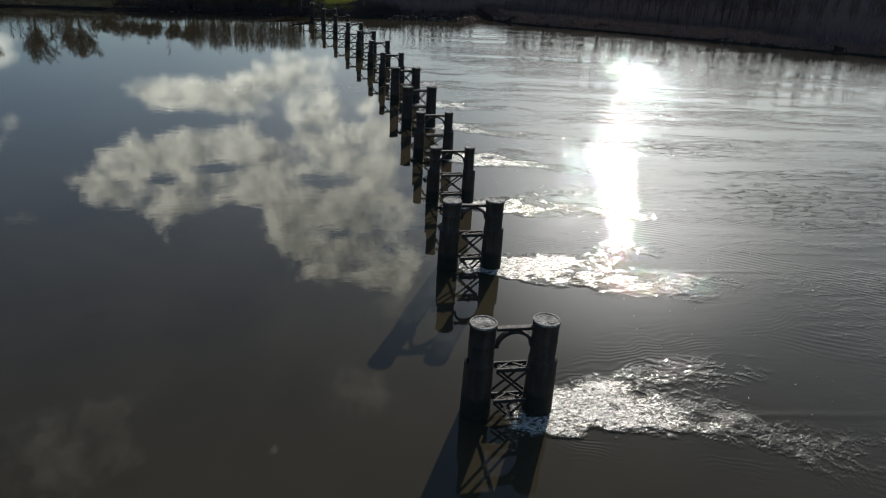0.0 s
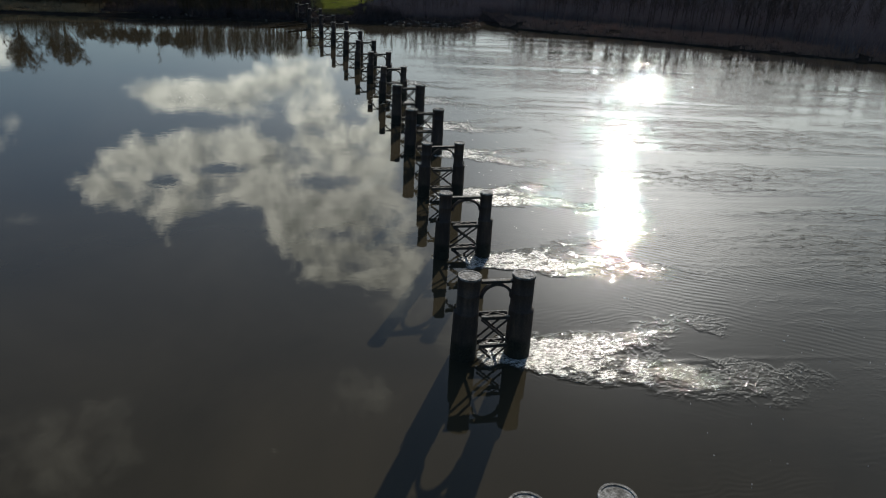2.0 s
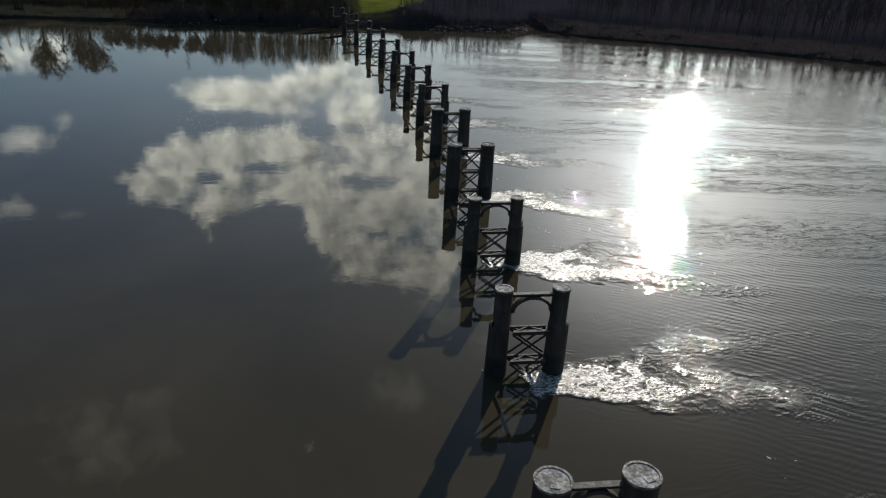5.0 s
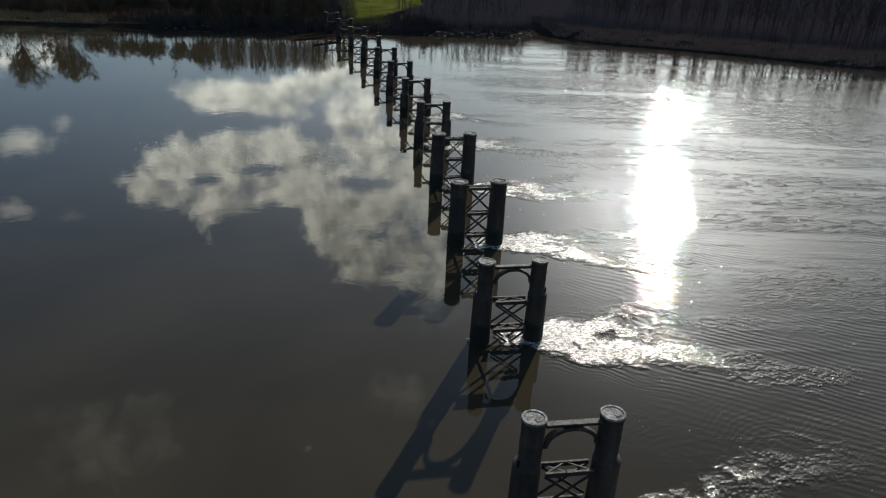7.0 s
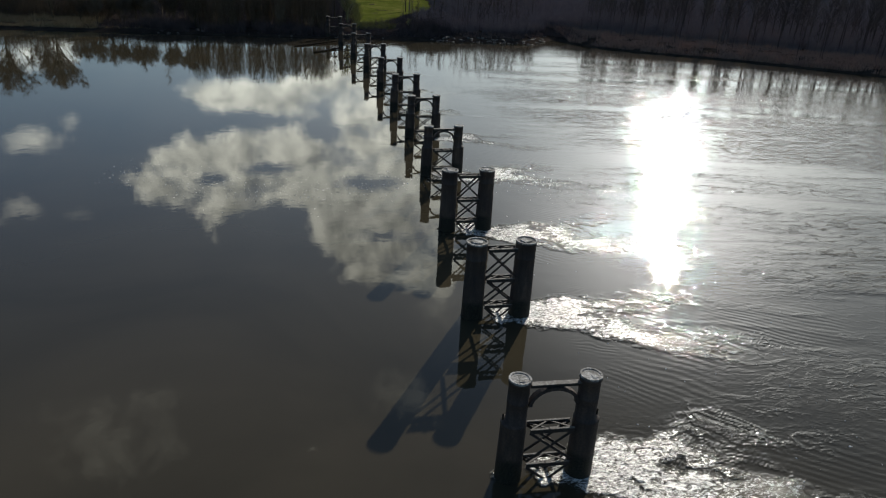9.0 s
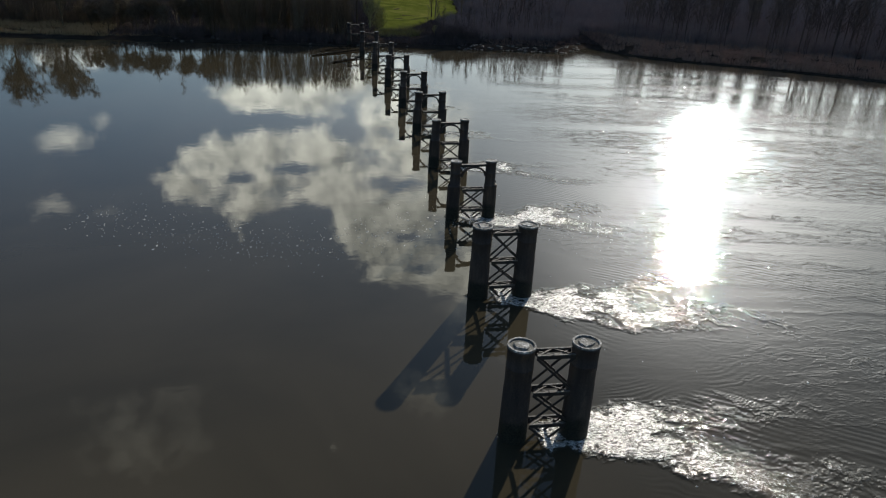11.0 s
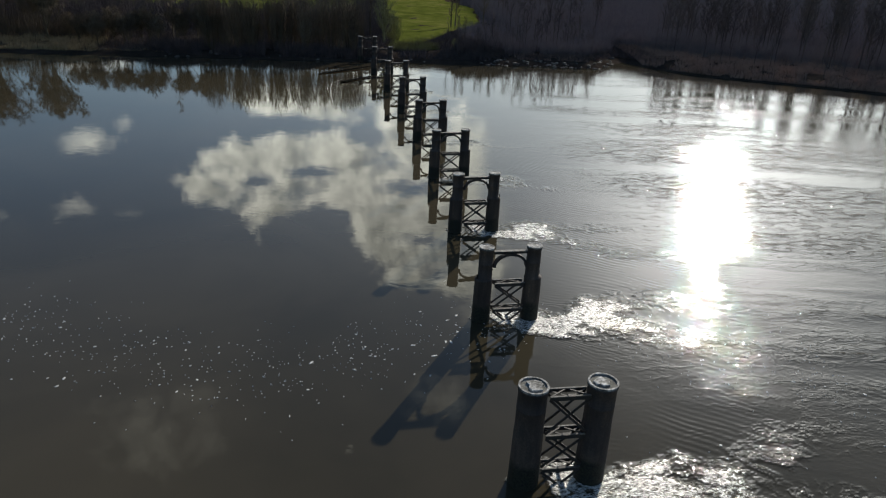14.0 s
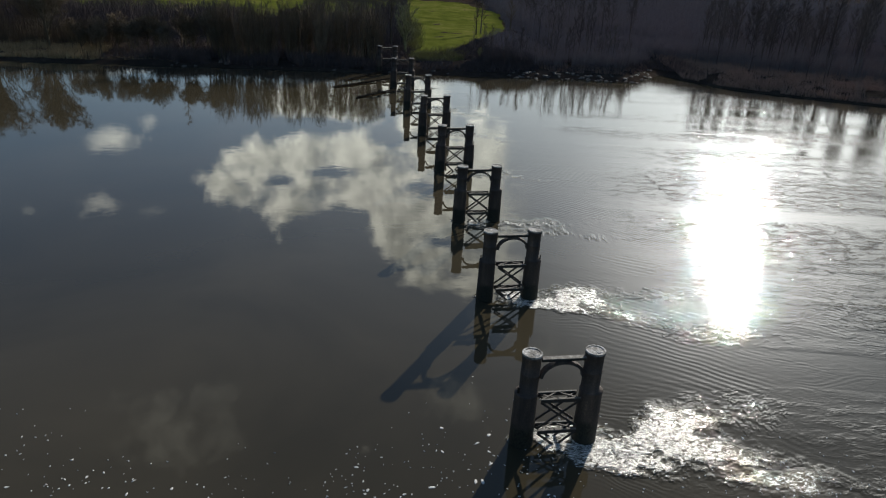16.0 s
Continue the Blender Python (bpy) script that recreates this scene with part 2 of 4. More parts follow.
def make_water():
    m, nt, bsdf = material("river_water")
    pos = world_vec(nt)
    k = attribute(nt, "stir")
    mud = noise_tex(nt, pos, 0.03, 4.0, 0.6, 0.6).outputs[0]
    brown = ramp(nt, mud, [(0.3, (0.040, 0.034, 0.021)), (0.7, (0.065, 0.054, 0.034))])
    # broken foam, and sun glints painted white with it, on the stirred water, drawn out along the stream
    along = node(nt, "ShaderNodeMapping", Vector=pos, Scale=(0.55, 1.0, 1), Rotation=(0, 0, 0.12)).outputs[0]
    glint_lace = noise_tex(nt, along, 2.3, 7.0, 0.74, 2.0).outputs[0]
    foam = calc(nt, "MULTIPLY", calc(nt, "SUBTRACT", calc(nt, "ADD", glint_lace, calc(nt, "MULTIPLY", k, 0.26)), 0.69), 7.0, True)
    foam = calc(nt, "MULTIPLY", foam, calc(nt, "MULTIPLY", calc(nt, "SUBTRACT", k, 0.2), 1.6, True))
    nt.links.new(mix(nt, foam, brown, (0.78, 0.76, 0.70, 1)), bsdf.inputs["Base Color"])
    bsdf.inputs["IOR"].default_value = 1.333
    nt.links.new(calc(nt, "ADD", calc(nt, "ADD", 0.012, calc(nt, "MULTIPLY", calc(nt, "MAXIMUM", calc(nt, "SUBTRACT", k, 0.1), 0.0), 0.08)), calc(nt, "MULTIPLY", foam, 0.3)), bsdf.inputs["Roughness"])
    # lazy swell, wind ripples, ripple trains beside the wakes, and wavelets in them
    v2 = node(nt, "ShaderNodeMapping", Vector=pos, Scale=(0.45, 1.0, 1), Rotation=(0, 0, 0.3)).outputs[0]
    swell = noise_tex(nt, pos, 0.42, 3.0, 0.5, 0.4).outputs[0]
    rip = noise_tex(nt, v2, 1.0, 3.0, 0.5, 0.9).outputs[0]
    chop = noise_tex(nt, along, 6.0, 3.0, 0.55, 1.4).outputs[0]
    wavelet = noise_tex(nt, along, 1.5, 3.0, 0.6, 1.6).outputs[0]
    # the open stream: long lapping waves, shorter ones and fine ripples, in bands between smooth slicks
    wind = attribute(nt, "wind")
    lap = noise_tex(nt, node(nt, "ShaderNodeMapping", Vector=pos, Scale=(0.10, 0.42, 1), Rotation=(0, 0, 0.12)).outputs[0], 1.0, 3.0, 0.55, 0.6).outputs[0]
    short = noise_tex(nt, node(nt, "ShaderNodeMapping", Vector=pos, Scale=(0.75, 1.25, 1), Rotation=(0, 0, -0.2)).outputs[0], 1.0, 2.0, 0.5, 1.0).outputs[0]
    fine = noise_tex(nt, node(nt, "ShaderNodeMapping", Vector=pos, Scale=(1.7, 2.8, 1), Rotation=(0, 0, 0.35)).outputs[0], 1.0, 2.0, 0.5, 1.0).outputs[0]
    # choppy spots that catch the sun
    spot = calc(nt, "MULTIPLY", calc(nt, "SUBTRACT", noise_tex(nt, node(nt, "ShaderNodeMapping", Vector=pos, Scale=(0.35, 0.8, 1)).outputs[0], 1.0, 3.0, 0.6, 0.8).outputs[0], 0.5), 5.0, True)
    fine = calc(nt, "MULTIPLY", fine, calc(nt, "ADD", 0.8, calc(nt, "MULTIPLY", spot, 2.6)))
    open_waves = calc(nt, "ADD", calc(nt, "MULTIPLY", lap, 0.075), calc(nt, "ADD", calc(nt, "MULTIPLY", short, 0.055), calc(nt, "MULTIPLY", fine, 0.035)))
    open_waves = calc(nt, "MULTIPLY", open_waves, wind)
    train = 0.0
    for side in "abc":
        train = calc(nt, "ADD", train, calc(nt, "MULTIPLY", calc(nt, "SINE", attribute(nt, "phase_" + side)), calc(nt, "MULTIPLY", attribute(nt, "train_" + side), 0.005)))
    slant = calc(nt, "MULTIPLY", calc(nt, "SINE", attribute(nt, "slant")), calc(nt, "MULTIPLY", attribute(nt, "cross"), 0.0055))
    train = calc(nt, "ADD", train, slant)
    h = calc(nt, "ADD", calc(nt, "MULTIPLY", swell, 0.0055), calc(nt, "MULTIPLY", rip, calc(nt, "ADD", 0.0015, calc(nt, "MULTIPLY", k, 0.13))))
    h = calc(nt, "ADD", h, calc(nt, "MULTIPLY", chop, calc(nt, "MULTIPLY", calc(nt, "MAXIMUM", calc(nt, "SUBTRACT", k, 0.15), 0.0), 0.075)))
    h = calc(nt, "ADD", h, calc(nt, "MULTIPLY", wavelet, calc(nt, "MULTIPLY", calc(nt, "MAXIMUM", calc(nt, "SUBTRACT", k, 0.1), 0.0), 0.08)))
    b = node(nt, "ShaderNodeBump", Height=calc(nt, "ADD", calc(nt, "ADD", h, open_waves), train), Strength=1.0, Distance=1.0)
    nt.links.new(b.outputs[0], bsdf.inputs["Normal"])
    return m


WATER = make_water()


# ---- mesh helpers ----
def mesh_of(name, verts, faces, mat, smooth=False):
    me = bpy.data.meshes.new(name)
    me.from_pydata([tuple(v) for v in verts], [], faces)
    me.materials.append(mat)
    if smooth:
        me.shade_smooth()
    return me


def part(name, bm, mat, parent, label="", at=None):
    """Links a bmesh as one mesh object under a thing or a part."""
    me = bpy.data.meshes.new(name)
    bm.to_mesh(me)
    bm.free()
    me.materials.append(mat)
    return piece(name, me, parent, label, at)


def piece(name, me, parent, label="", at=None):
    ob = new(name, me)
    if parent:
        ob.parent = parent
    if at is not None:
        ob.matrix_basis = at
    if label:
        ob["label"] = label
    return ob


def lathe(profile, seg=28):
    """A turned body round z from (radius, height) pairs, closed at both ends."""
    bm = bmesh.new()
    rings = []
    for r, z in profile:
        rings.append([bm.verts.new((r * math.cos(2 * math.pi * i / seg), r * math.sin(2 * math.pi * i / seg), z)) for i in range(seg)])
    for lo, hi in zip(rings, rings[1:]):
        for i in range(seg):
            bm.faces.new((lo[i], lo[(i + 1) % seg], hi[(i + 1) % seg], hi[i]))
    bm.faces.new(rings[0][::-1])
    bm.faces.new(rings[-1])
    return bm


def bar(a, b, w, h, up=(0, 0, 1)):
    """A squared bar from a to b, w wide and h high."""
    bm = bmesh.new()
    add_bar(bm, a, b, w, h, up)
    return bm


def add_bar(bm, a, b, w, h, up=(0, 0, 1)):
    a, b = Vector(a), Vector(b)
    d = (b - a).normalized()
    side = d.cross(Vector(up)).normalized()
    top = side.cross(d)
    c = [[bm.verts.new(p + side * sx * w / 2 + top * sz * h / 2) for sx, sz in ((-1, -1), (1, -1), (1, 1), (-1, 1))] for p in (a, b)]
    for i in range(4):
        bm.faces.new((c[0][i], c[0][(i + 1) % 4], c[1][(i + 1) % 4], c[1][i]))
    bm.faces.new(c[0][::-1])
    bm.faces.new(c[1])


# ---- river and land ----
SHORE = [(-1500, 60), (-600, 260), (-300, 338), (-130, 373), (-60, 379), (0, 382), (40, 384.5), (60, 386.5), (80, 385), (87, 395), (96, 406), (102, 395), (112, 380), (130, 369.5),
         (153, 359), (175, 346), (193, 333), (211, 320), (290, 270), (500, 170), (900, 60), (1500, -300)]
_sx, _sy = np.array(SHORE, float).T
PIERS = [(0, 50, -1.8), (3.96, 77.74, -1.2), (6.8, 100.59, 0.1), (8.94, 123.72, 1.6), (10.7, 147.6, 2.9), (11.83, 171.95, 4.6), (12.19, 196.62, 6.1), (12.05, 222.15, 7.7), (11, 247.49, 9.3), (9.43, 273.27, 10.5), (6.98, 301.22, 12.2), (3.83, 328.02, 13.4), (-0, 357.45, 13.7), (-5, 384.8, 14)]


def shore_y(x):
    return np.interp(x, _sx, _sy)


def steps(*spans):
    """Grid lines: (from, to, step) spans joined end to end."""
    return np.unique(np.concatenate([np.arange(a, b + 1e-6, s) for a, b, s in spans]).round(3))


def smooth_noise(x, y, scale, seed):
    """Value noise on arrays, 0 to 1."""
    rng = np.random.RandomState(seed)
    table = rng.rand(256, 256)
    u, v = x / scale, y / scale
    i, j = np.floor(u).astype(int), np.floor(v).astype(int)
    fu, fv = u - i, v - j
    fu, fv = fu * fu * (3 - 2 * fu), fv * fv * (3 - 2 * fv)
    t = lambda a, b: table[a % 256, b % 256]
    return (t(i, j) * (1 - fu) + t(i + 1, j) * fu) * (1 - fv) + (t(i, j + 1) * (1 - fu) + t(i + 1, j + 1) * fu) * fv


def grid_mesh(name, xs, ys, height, mat):
    gx, gy = np.meshgrid(xs, ys)
    gz = height(gx, gy)
    nx, ny = len(xs), len(ys)
    co = np.stack([gx, gy, gz], -1).reshape(-1, 3)
    a = (np.arange(ny - 1)[:, None] * nx + np.arange(nx - 1)).ravel()
    quads = np.stack([a, a + 1, a + 1 + nx, a + nx], -1)
    me = bpy.data.meshes.new(name)
    me.vertices.add(len(co))
    me.vertices.foreach_set("co", co.ravel())
    me.loops.add(quads.size)
    me.loops.foreach_set("vertex_index", quads.ravel())
    me.polygons.add(len(quads))
    me.polygons.foreach_set("loop_start", np.arange(0, quads.size, 4))
    me.update(calc_edges=True)
    me.shade_smooth()
    me.materials.append(mat)
    return me, gx, gy


def fbm(x, y, scale, seed, octaves=4, gain=0.55):
    out, amp, tot = 0.0, 1.0, 0.0
    for o in range(octaves):
        out = out + amp * smooth_noise(x + 17.3 * o, y - 9.1 * o, scale / 2.03 ** o, seed + o)
        tot += amp
        amp *= gain
    return out / tot


def wake(x, y):
    """The current behind each pier: how stirred it is, and the ripple trains that fan out from the edges of its tail."""
    k, lines, tail = np.zeros_like(x), np.zeros_like(x), np.zeros_like(x)
    env, phase = [np.zeros_like(x) for _ in range(3)], [np.zeros_like(x) for _ in range(3)]
    wx = x + 5.0 * (fbm(x, y, 6.0, 31, 3) - 0.5)
    wy = y + 5.0 * (fbm(x, y, 6.0, 41, 4) - 0.5)
    for n, (px, py, _) in enumerate(PIERS):
        near = (np.abs(y - py) < 30) & (x > px - 6) & (x < px + 90)
        if not near.any():
            continue
        weak = np.interp(py, [190, 260], [1.0, 0.45])
        X, Y, XS, YS = wx[near], wy[near], x[near], y[near]
        d = X - (px + 0.3)
        dd = np.clip(d, 0, 90)
        reach = 23 + 4 * math.sin(3.1 * n)
        centre = py - 0.7 - 0.07 * dd + 1.3 * np.sin(dd / 5.5 + 1.9 * n) * np.clip(dd / 12, 0, 1)
        half = 2.6 + 0.31 * dd
        u = (Y - centre) / half
        across = np.clip(1.5 - 1.25 * np.abs(u), 0, 1)
        hollow = 0.50 * np.exp(-((u - 0.12) / 0.36) ** 2) * np.clip((dd - 9) / 6, 0, 1)
        along = np.clip((d + 2.2) / 1.2, 0, 1) * np.interp(dd, [0, 8, 14, reach, reach + 12], [1, 1, 0.9, 0.62, 0.22])
        far = 0.35 * np.clip((d + 0.6) / 1.2, 0, 1) * np.exp(-dd / 45) * across
        mine = weak * np.maximum(across * along - hollow, far)
        tail[near] = np.where(mine > k[near], np.clip((d - 8) / 9, 0, 1), tail[near])
        k[near] = np.maximum(k[near], mine)
        line = np.abs(YS - (py - 1.8 - 0.10 * (XS - px) + 2.5 * (smooth_noise(XS, YS, 16.0, 57) - 0.5)))
        lines[near] = np.maximum(lines[near], 0.30 * weak * np.exp(-(line / 0.7) ** 2) * np.clip((XS - px - 2) / 8, 0, 1) * np.exp(-np.clip(XS - px, 0, 99) / 60))
        bow = np.minimum(np.hypot(XS - (px - 3.5), YS - py), np.hypot(XS - (px + 1.6), YS - py))
        k[near] = np.maximum(k[near], 0.75 * np.exp(-(bow / 0.7) ** 2))
        # trains: crests along the tail's edge, bent and broken, packed closer towards it
        ds = np.clip(XS - (px + 1.0), 0, 90)
        edge = np.abs(YS - (py - 0.7 - 0.07 * ds)) - (2.2 + 0.30 * ds)
        out = np.clip(edge, 0, 30)
        e = np.clip((edge + 0.6) / 0.8, 0, 1) * np.exp(-out / np.where(YS > py, 4.0, 2.2)) * np.clip(ds / 3, 0, 1) * np.exp(-ds / 38) * np.clip(4.0 * fbm(XS, YS, 5.0, 55 + n, 3) - 1.4, 0, 1)
        e = np.clip(e - 0.03, 0, 1) * np.clip((26 - np.abs(YS - py)) / 6, 0, 1)
        better = e > env[n % 3][near]
        spot = np.flatnonzero(near)[better]
        env[n % 3].flat[spot] = e[better]
        lean = 0.22 * ds * np.sign(YS - py) * math.sin(2.3 * n + 0.5)
        phase[n % 3].flat[spot] = ((out - 0.018 * out ** 2 + lean) * 2 * math.pi / 0.62 + 34.0 * fbm(XS, YS, 5.0, 51, 3))[better]
    return k, env, phase, lines, tail


def build_water():
    xs = steps((-1500, -200, 50), (-200, -20, 5), (-20, 0, 1), (0, 58, 0.2), (58, 110, 0.8), (110, 300, 5), (300, 1500, 50))
    ys = steps((-1200, 0, 50), (0, 38, 2), (38, 232, 0.2), (232, 390, 0.8), (390, 420, 10))
    made = {}

    def height(x, y):
        k, env, phase, lines, tail = wake(x, y)
        made.update(zip(("train_a", "train_b", "train_c", "phase_a", "phase_b", "phase_c"), env + phase))
        torn = fbm(x * 0.7, y + 0.1 * x, 2.2, 61, 5, 0.8)
        ragged = np.clip((k * (2.15 * torn - 0.08) - 0.37) * 3.0, 0, 1)
        # further down the tail only curling threads of foam and painted glint are left
        curl = 6.0 * fbm(x, y, 7.0, 161, 2)
        thread = 1 - np.abs(2 * fbm(x * 0.8 + curl, y - curl, 2.4, 171, 5, 0.7) - 1)
        thread = np.clip((thread - 0.82) * 7, 0, 1) * np.clip((k - 0.2) * 3.0, 0, 1)
        ragged = np.maximum(ragged * (1 - 0.3 * tail), thread * tail * 0.6)
        broad = np.clip((x - 9 - 10 * smooth_noise(x, y, 30, 71)) / 18, 0, 1)
        streaks = fbm(x * 0.33, y + 0.10 * x, 5.0, 3, 4)
        made["stir"] = np.maximum(np.maximum(ragged, lines), 0.05 * broad)
        band = np.clip(4.5 * fbm(x * 0.16, y + 0.12 * x, 9.0, 3, 4, 0.6) - 1.55, 0.12, 1.25)
        made["wind"] = np.clip((x - 14 - 26 * smooth_noise(x, y, 24, 71)) / 30, 0.06 * np.clip((x - 8) / 8, 0, 1), 1) * band * np.interp(shore_y(x) - y, [8, 45, 130], [0.05, 0.3, 1]) * np.interp(x, [90, 200], [1, 0.7])
        # crossing ripples in patches over the open stream
        patch = np.clip(5.0 * fbm(x * 0.8, y, 11.0, 131, 3) - 2.2, 0, 1) * broad * np.interp(y, [270, 315], [1, 0])
        swing = 26.0 * fbm(x, y, 13.0, 141, 3)
        made["cross"] = patch
        made["slant"] = (0.55 * x + 0.83 * y) * 2 * math.pi / 0.85 + swing
        crest = 1 - np.abs(2 * fbm(x + 0.4 * smooth_noise(x, y, 2, 9) * 3, y * 1.3, 1.0, 81, 3, 0.6) - 1)
        crest = crest - crest[ragged > 0.3].mean()
        return ragged * 0.05 * crest

    me, gx, gy = grid_mesh("water", xs, ys, height, WATER)
    for key, value in made.items():
        me.attributes.new(key, "FLOAT", "POINT").data.foreach_set("value", value.ravel())
    tagged(new("water", me), "muddy brown river, calm and mirror-like, wakes painted white with foam and sun glint", "river", kind="structure")


def land_height(x, y):
    d = y - shore_y(x)
    z = np.interp(d, [-30, -4, 0, 3, 9, 16, 30, 80, 400], [-4, -0.9, 0.0, 0.9, 1.8, 2.6, 3.2, 3.6, 6.0])
    return z + np.clip(d / 10, 0, 1) * (smooth_noise(x, y, 9, 21) - 0.5) * 0.9 + np.clip(d / 2, 0, 1) * (smooth_noise(x, y, 2.5, 22) - 0.5) * 0.4


def build_land():
    xs = steps((-3000, -300, 100), (-300, -180, 10), (-180, 200, 2.0), (200, 400, 10), (400, 3000, 100))
    ys = steps((-300, 290, 20), (290, 420, 1.5), (420, 700, 10), (700, 3500, 200))
    me, gx, gy = grid_mesh("ground", xs, ys, land_height, EARTH)
    tagged(new("ground", me), "dark earthy river bank with leaf litter under bare trees", "river bank", kind="structure")
    # the mown meadow in the gap of the woods, and pasture beyond the thicket
    for name, cols, near, far, left, right, label in (
            ("lawn", 18, 410, 700, [(410, 5), (470, 6), (520, 2), (700, 3)], [(410, 11), (421, 19), (453, 29), (480, 42), (497, 50), (528, 55), (604, 61), (647, 55), (700, 46)], "bright green sunlit meadow in a gap of the woods"),
            ("pasture", 20, 498, 900, [(498, -230), (540, -300), (900, -400)], [(498, -62), (540, -28), (700, 8), (900, 8)], "green sunlit pasture beyond the bare thicket")):
        rows = np.arange(near, far, 4.0)
        v, f = [], []
        for y in rows:
            a, b = np.interp(y, *np.array(left).T), np.interp(y, *np.array(right).T)
            for i in range(cols):
                x = a + (b - a) * i / (cols - 1) + (4 * (float(smooth_noise(np.array([y * 1.0]), np.array([i * 9.0]), 11.0, 77)[0]) - 0.5) if i in (0, cols - 1) else 0)
                v.append((x, y + random.uniform(-1, 1), float(land_height(np.array([x]), np.array([y]))[0]) + 0.25))
        for j in range(len(rows) - 1):
            for i in range(cols - 1):
                q = j * cols + i
                f.append((q, q + 1, q + 1 + cols, q + cols))
        tagged(new(name, mesh_of(name, v, f, GRASS, True)), label, "meadow", kind="structure")


build_water()
build_land()


# ---- bridge piers ----
def disc(r, z, thick, seg=28):
    return lathe([(r, z - thick), (r, z - 0.01), (r - 0.02, z)], seg)


def ring(r0, r1, z0, z1, seg=28):
    """A flat ring with a hole in it, from r0 to r1 and z0 to z1."""
    bm = bmesh.new()
    rows = [[bm.verts.new((r * math.cos(2 * math.pi * i / seg), r * math.sin(2 * math.pi * i / seg), z)) for i in range(seg)]
            for r, z in ((r0, z0), (r1, z0), (r1, z1), (r0, z1))]
    for a, b in zip(rows, rows[1:] + rows[:1]):
        for i in range(seg):
            bm.faces.new((a[i], a[(i + 1) % seg], b[(i + 1) % seg], b[i]))
    return bm


def block(w, d, h, skew=0.0):
    """A worn slab, with its top edges broken."""
    bm = bmesh.new()
    e = 0.03
    rows = [[bm.verts.new((sx * (w / 2 - i) + skew * sy * 0.1, sy * (d / 2 - i), z)) for sx, sy in ((-1, -1), (1, -1), (1, 1), (-1, 1))] for i, z in ((0, 0), (0, h - e), (e, h))]
    for a, b in zip(rows, rows[1:]):
        for i in range(4):
            bm.faces.new((a[i], a[(i + 1) % 4], b[(i + 1) % 4], b[i]))
    bm.faces.new(rows[0][::-1])
    bm.faces.new(rows[2])
    return bm


def chip(r, h, rng, n=11):
    """A broken slab of uneven outline."""
    bm = bmesh.new()
    out = [r * rng.uniform(0.65, 1.2) for _ in range(n)]
    rows = [[bm.verts.new((q * k * math.cos(6.2832 * i / n), q * k * math.sin(6.2832 * i / n), z + rng.uniform(-0.01, 0.01))) for i, q in enumerate(out)] for k, z in ((1, 0), (1, h - 0.03), (0.92, h))]
    for a, b in zip(rows, rows[1:]):
        for i in range(n):
            bm.faces.new((a[i], a[(i + 1) % n], b[(i + 1) % n], b[i]))
    bm.faces.new(rows[0][::-1])
    bm.faces.new(rows[2])
    return bm


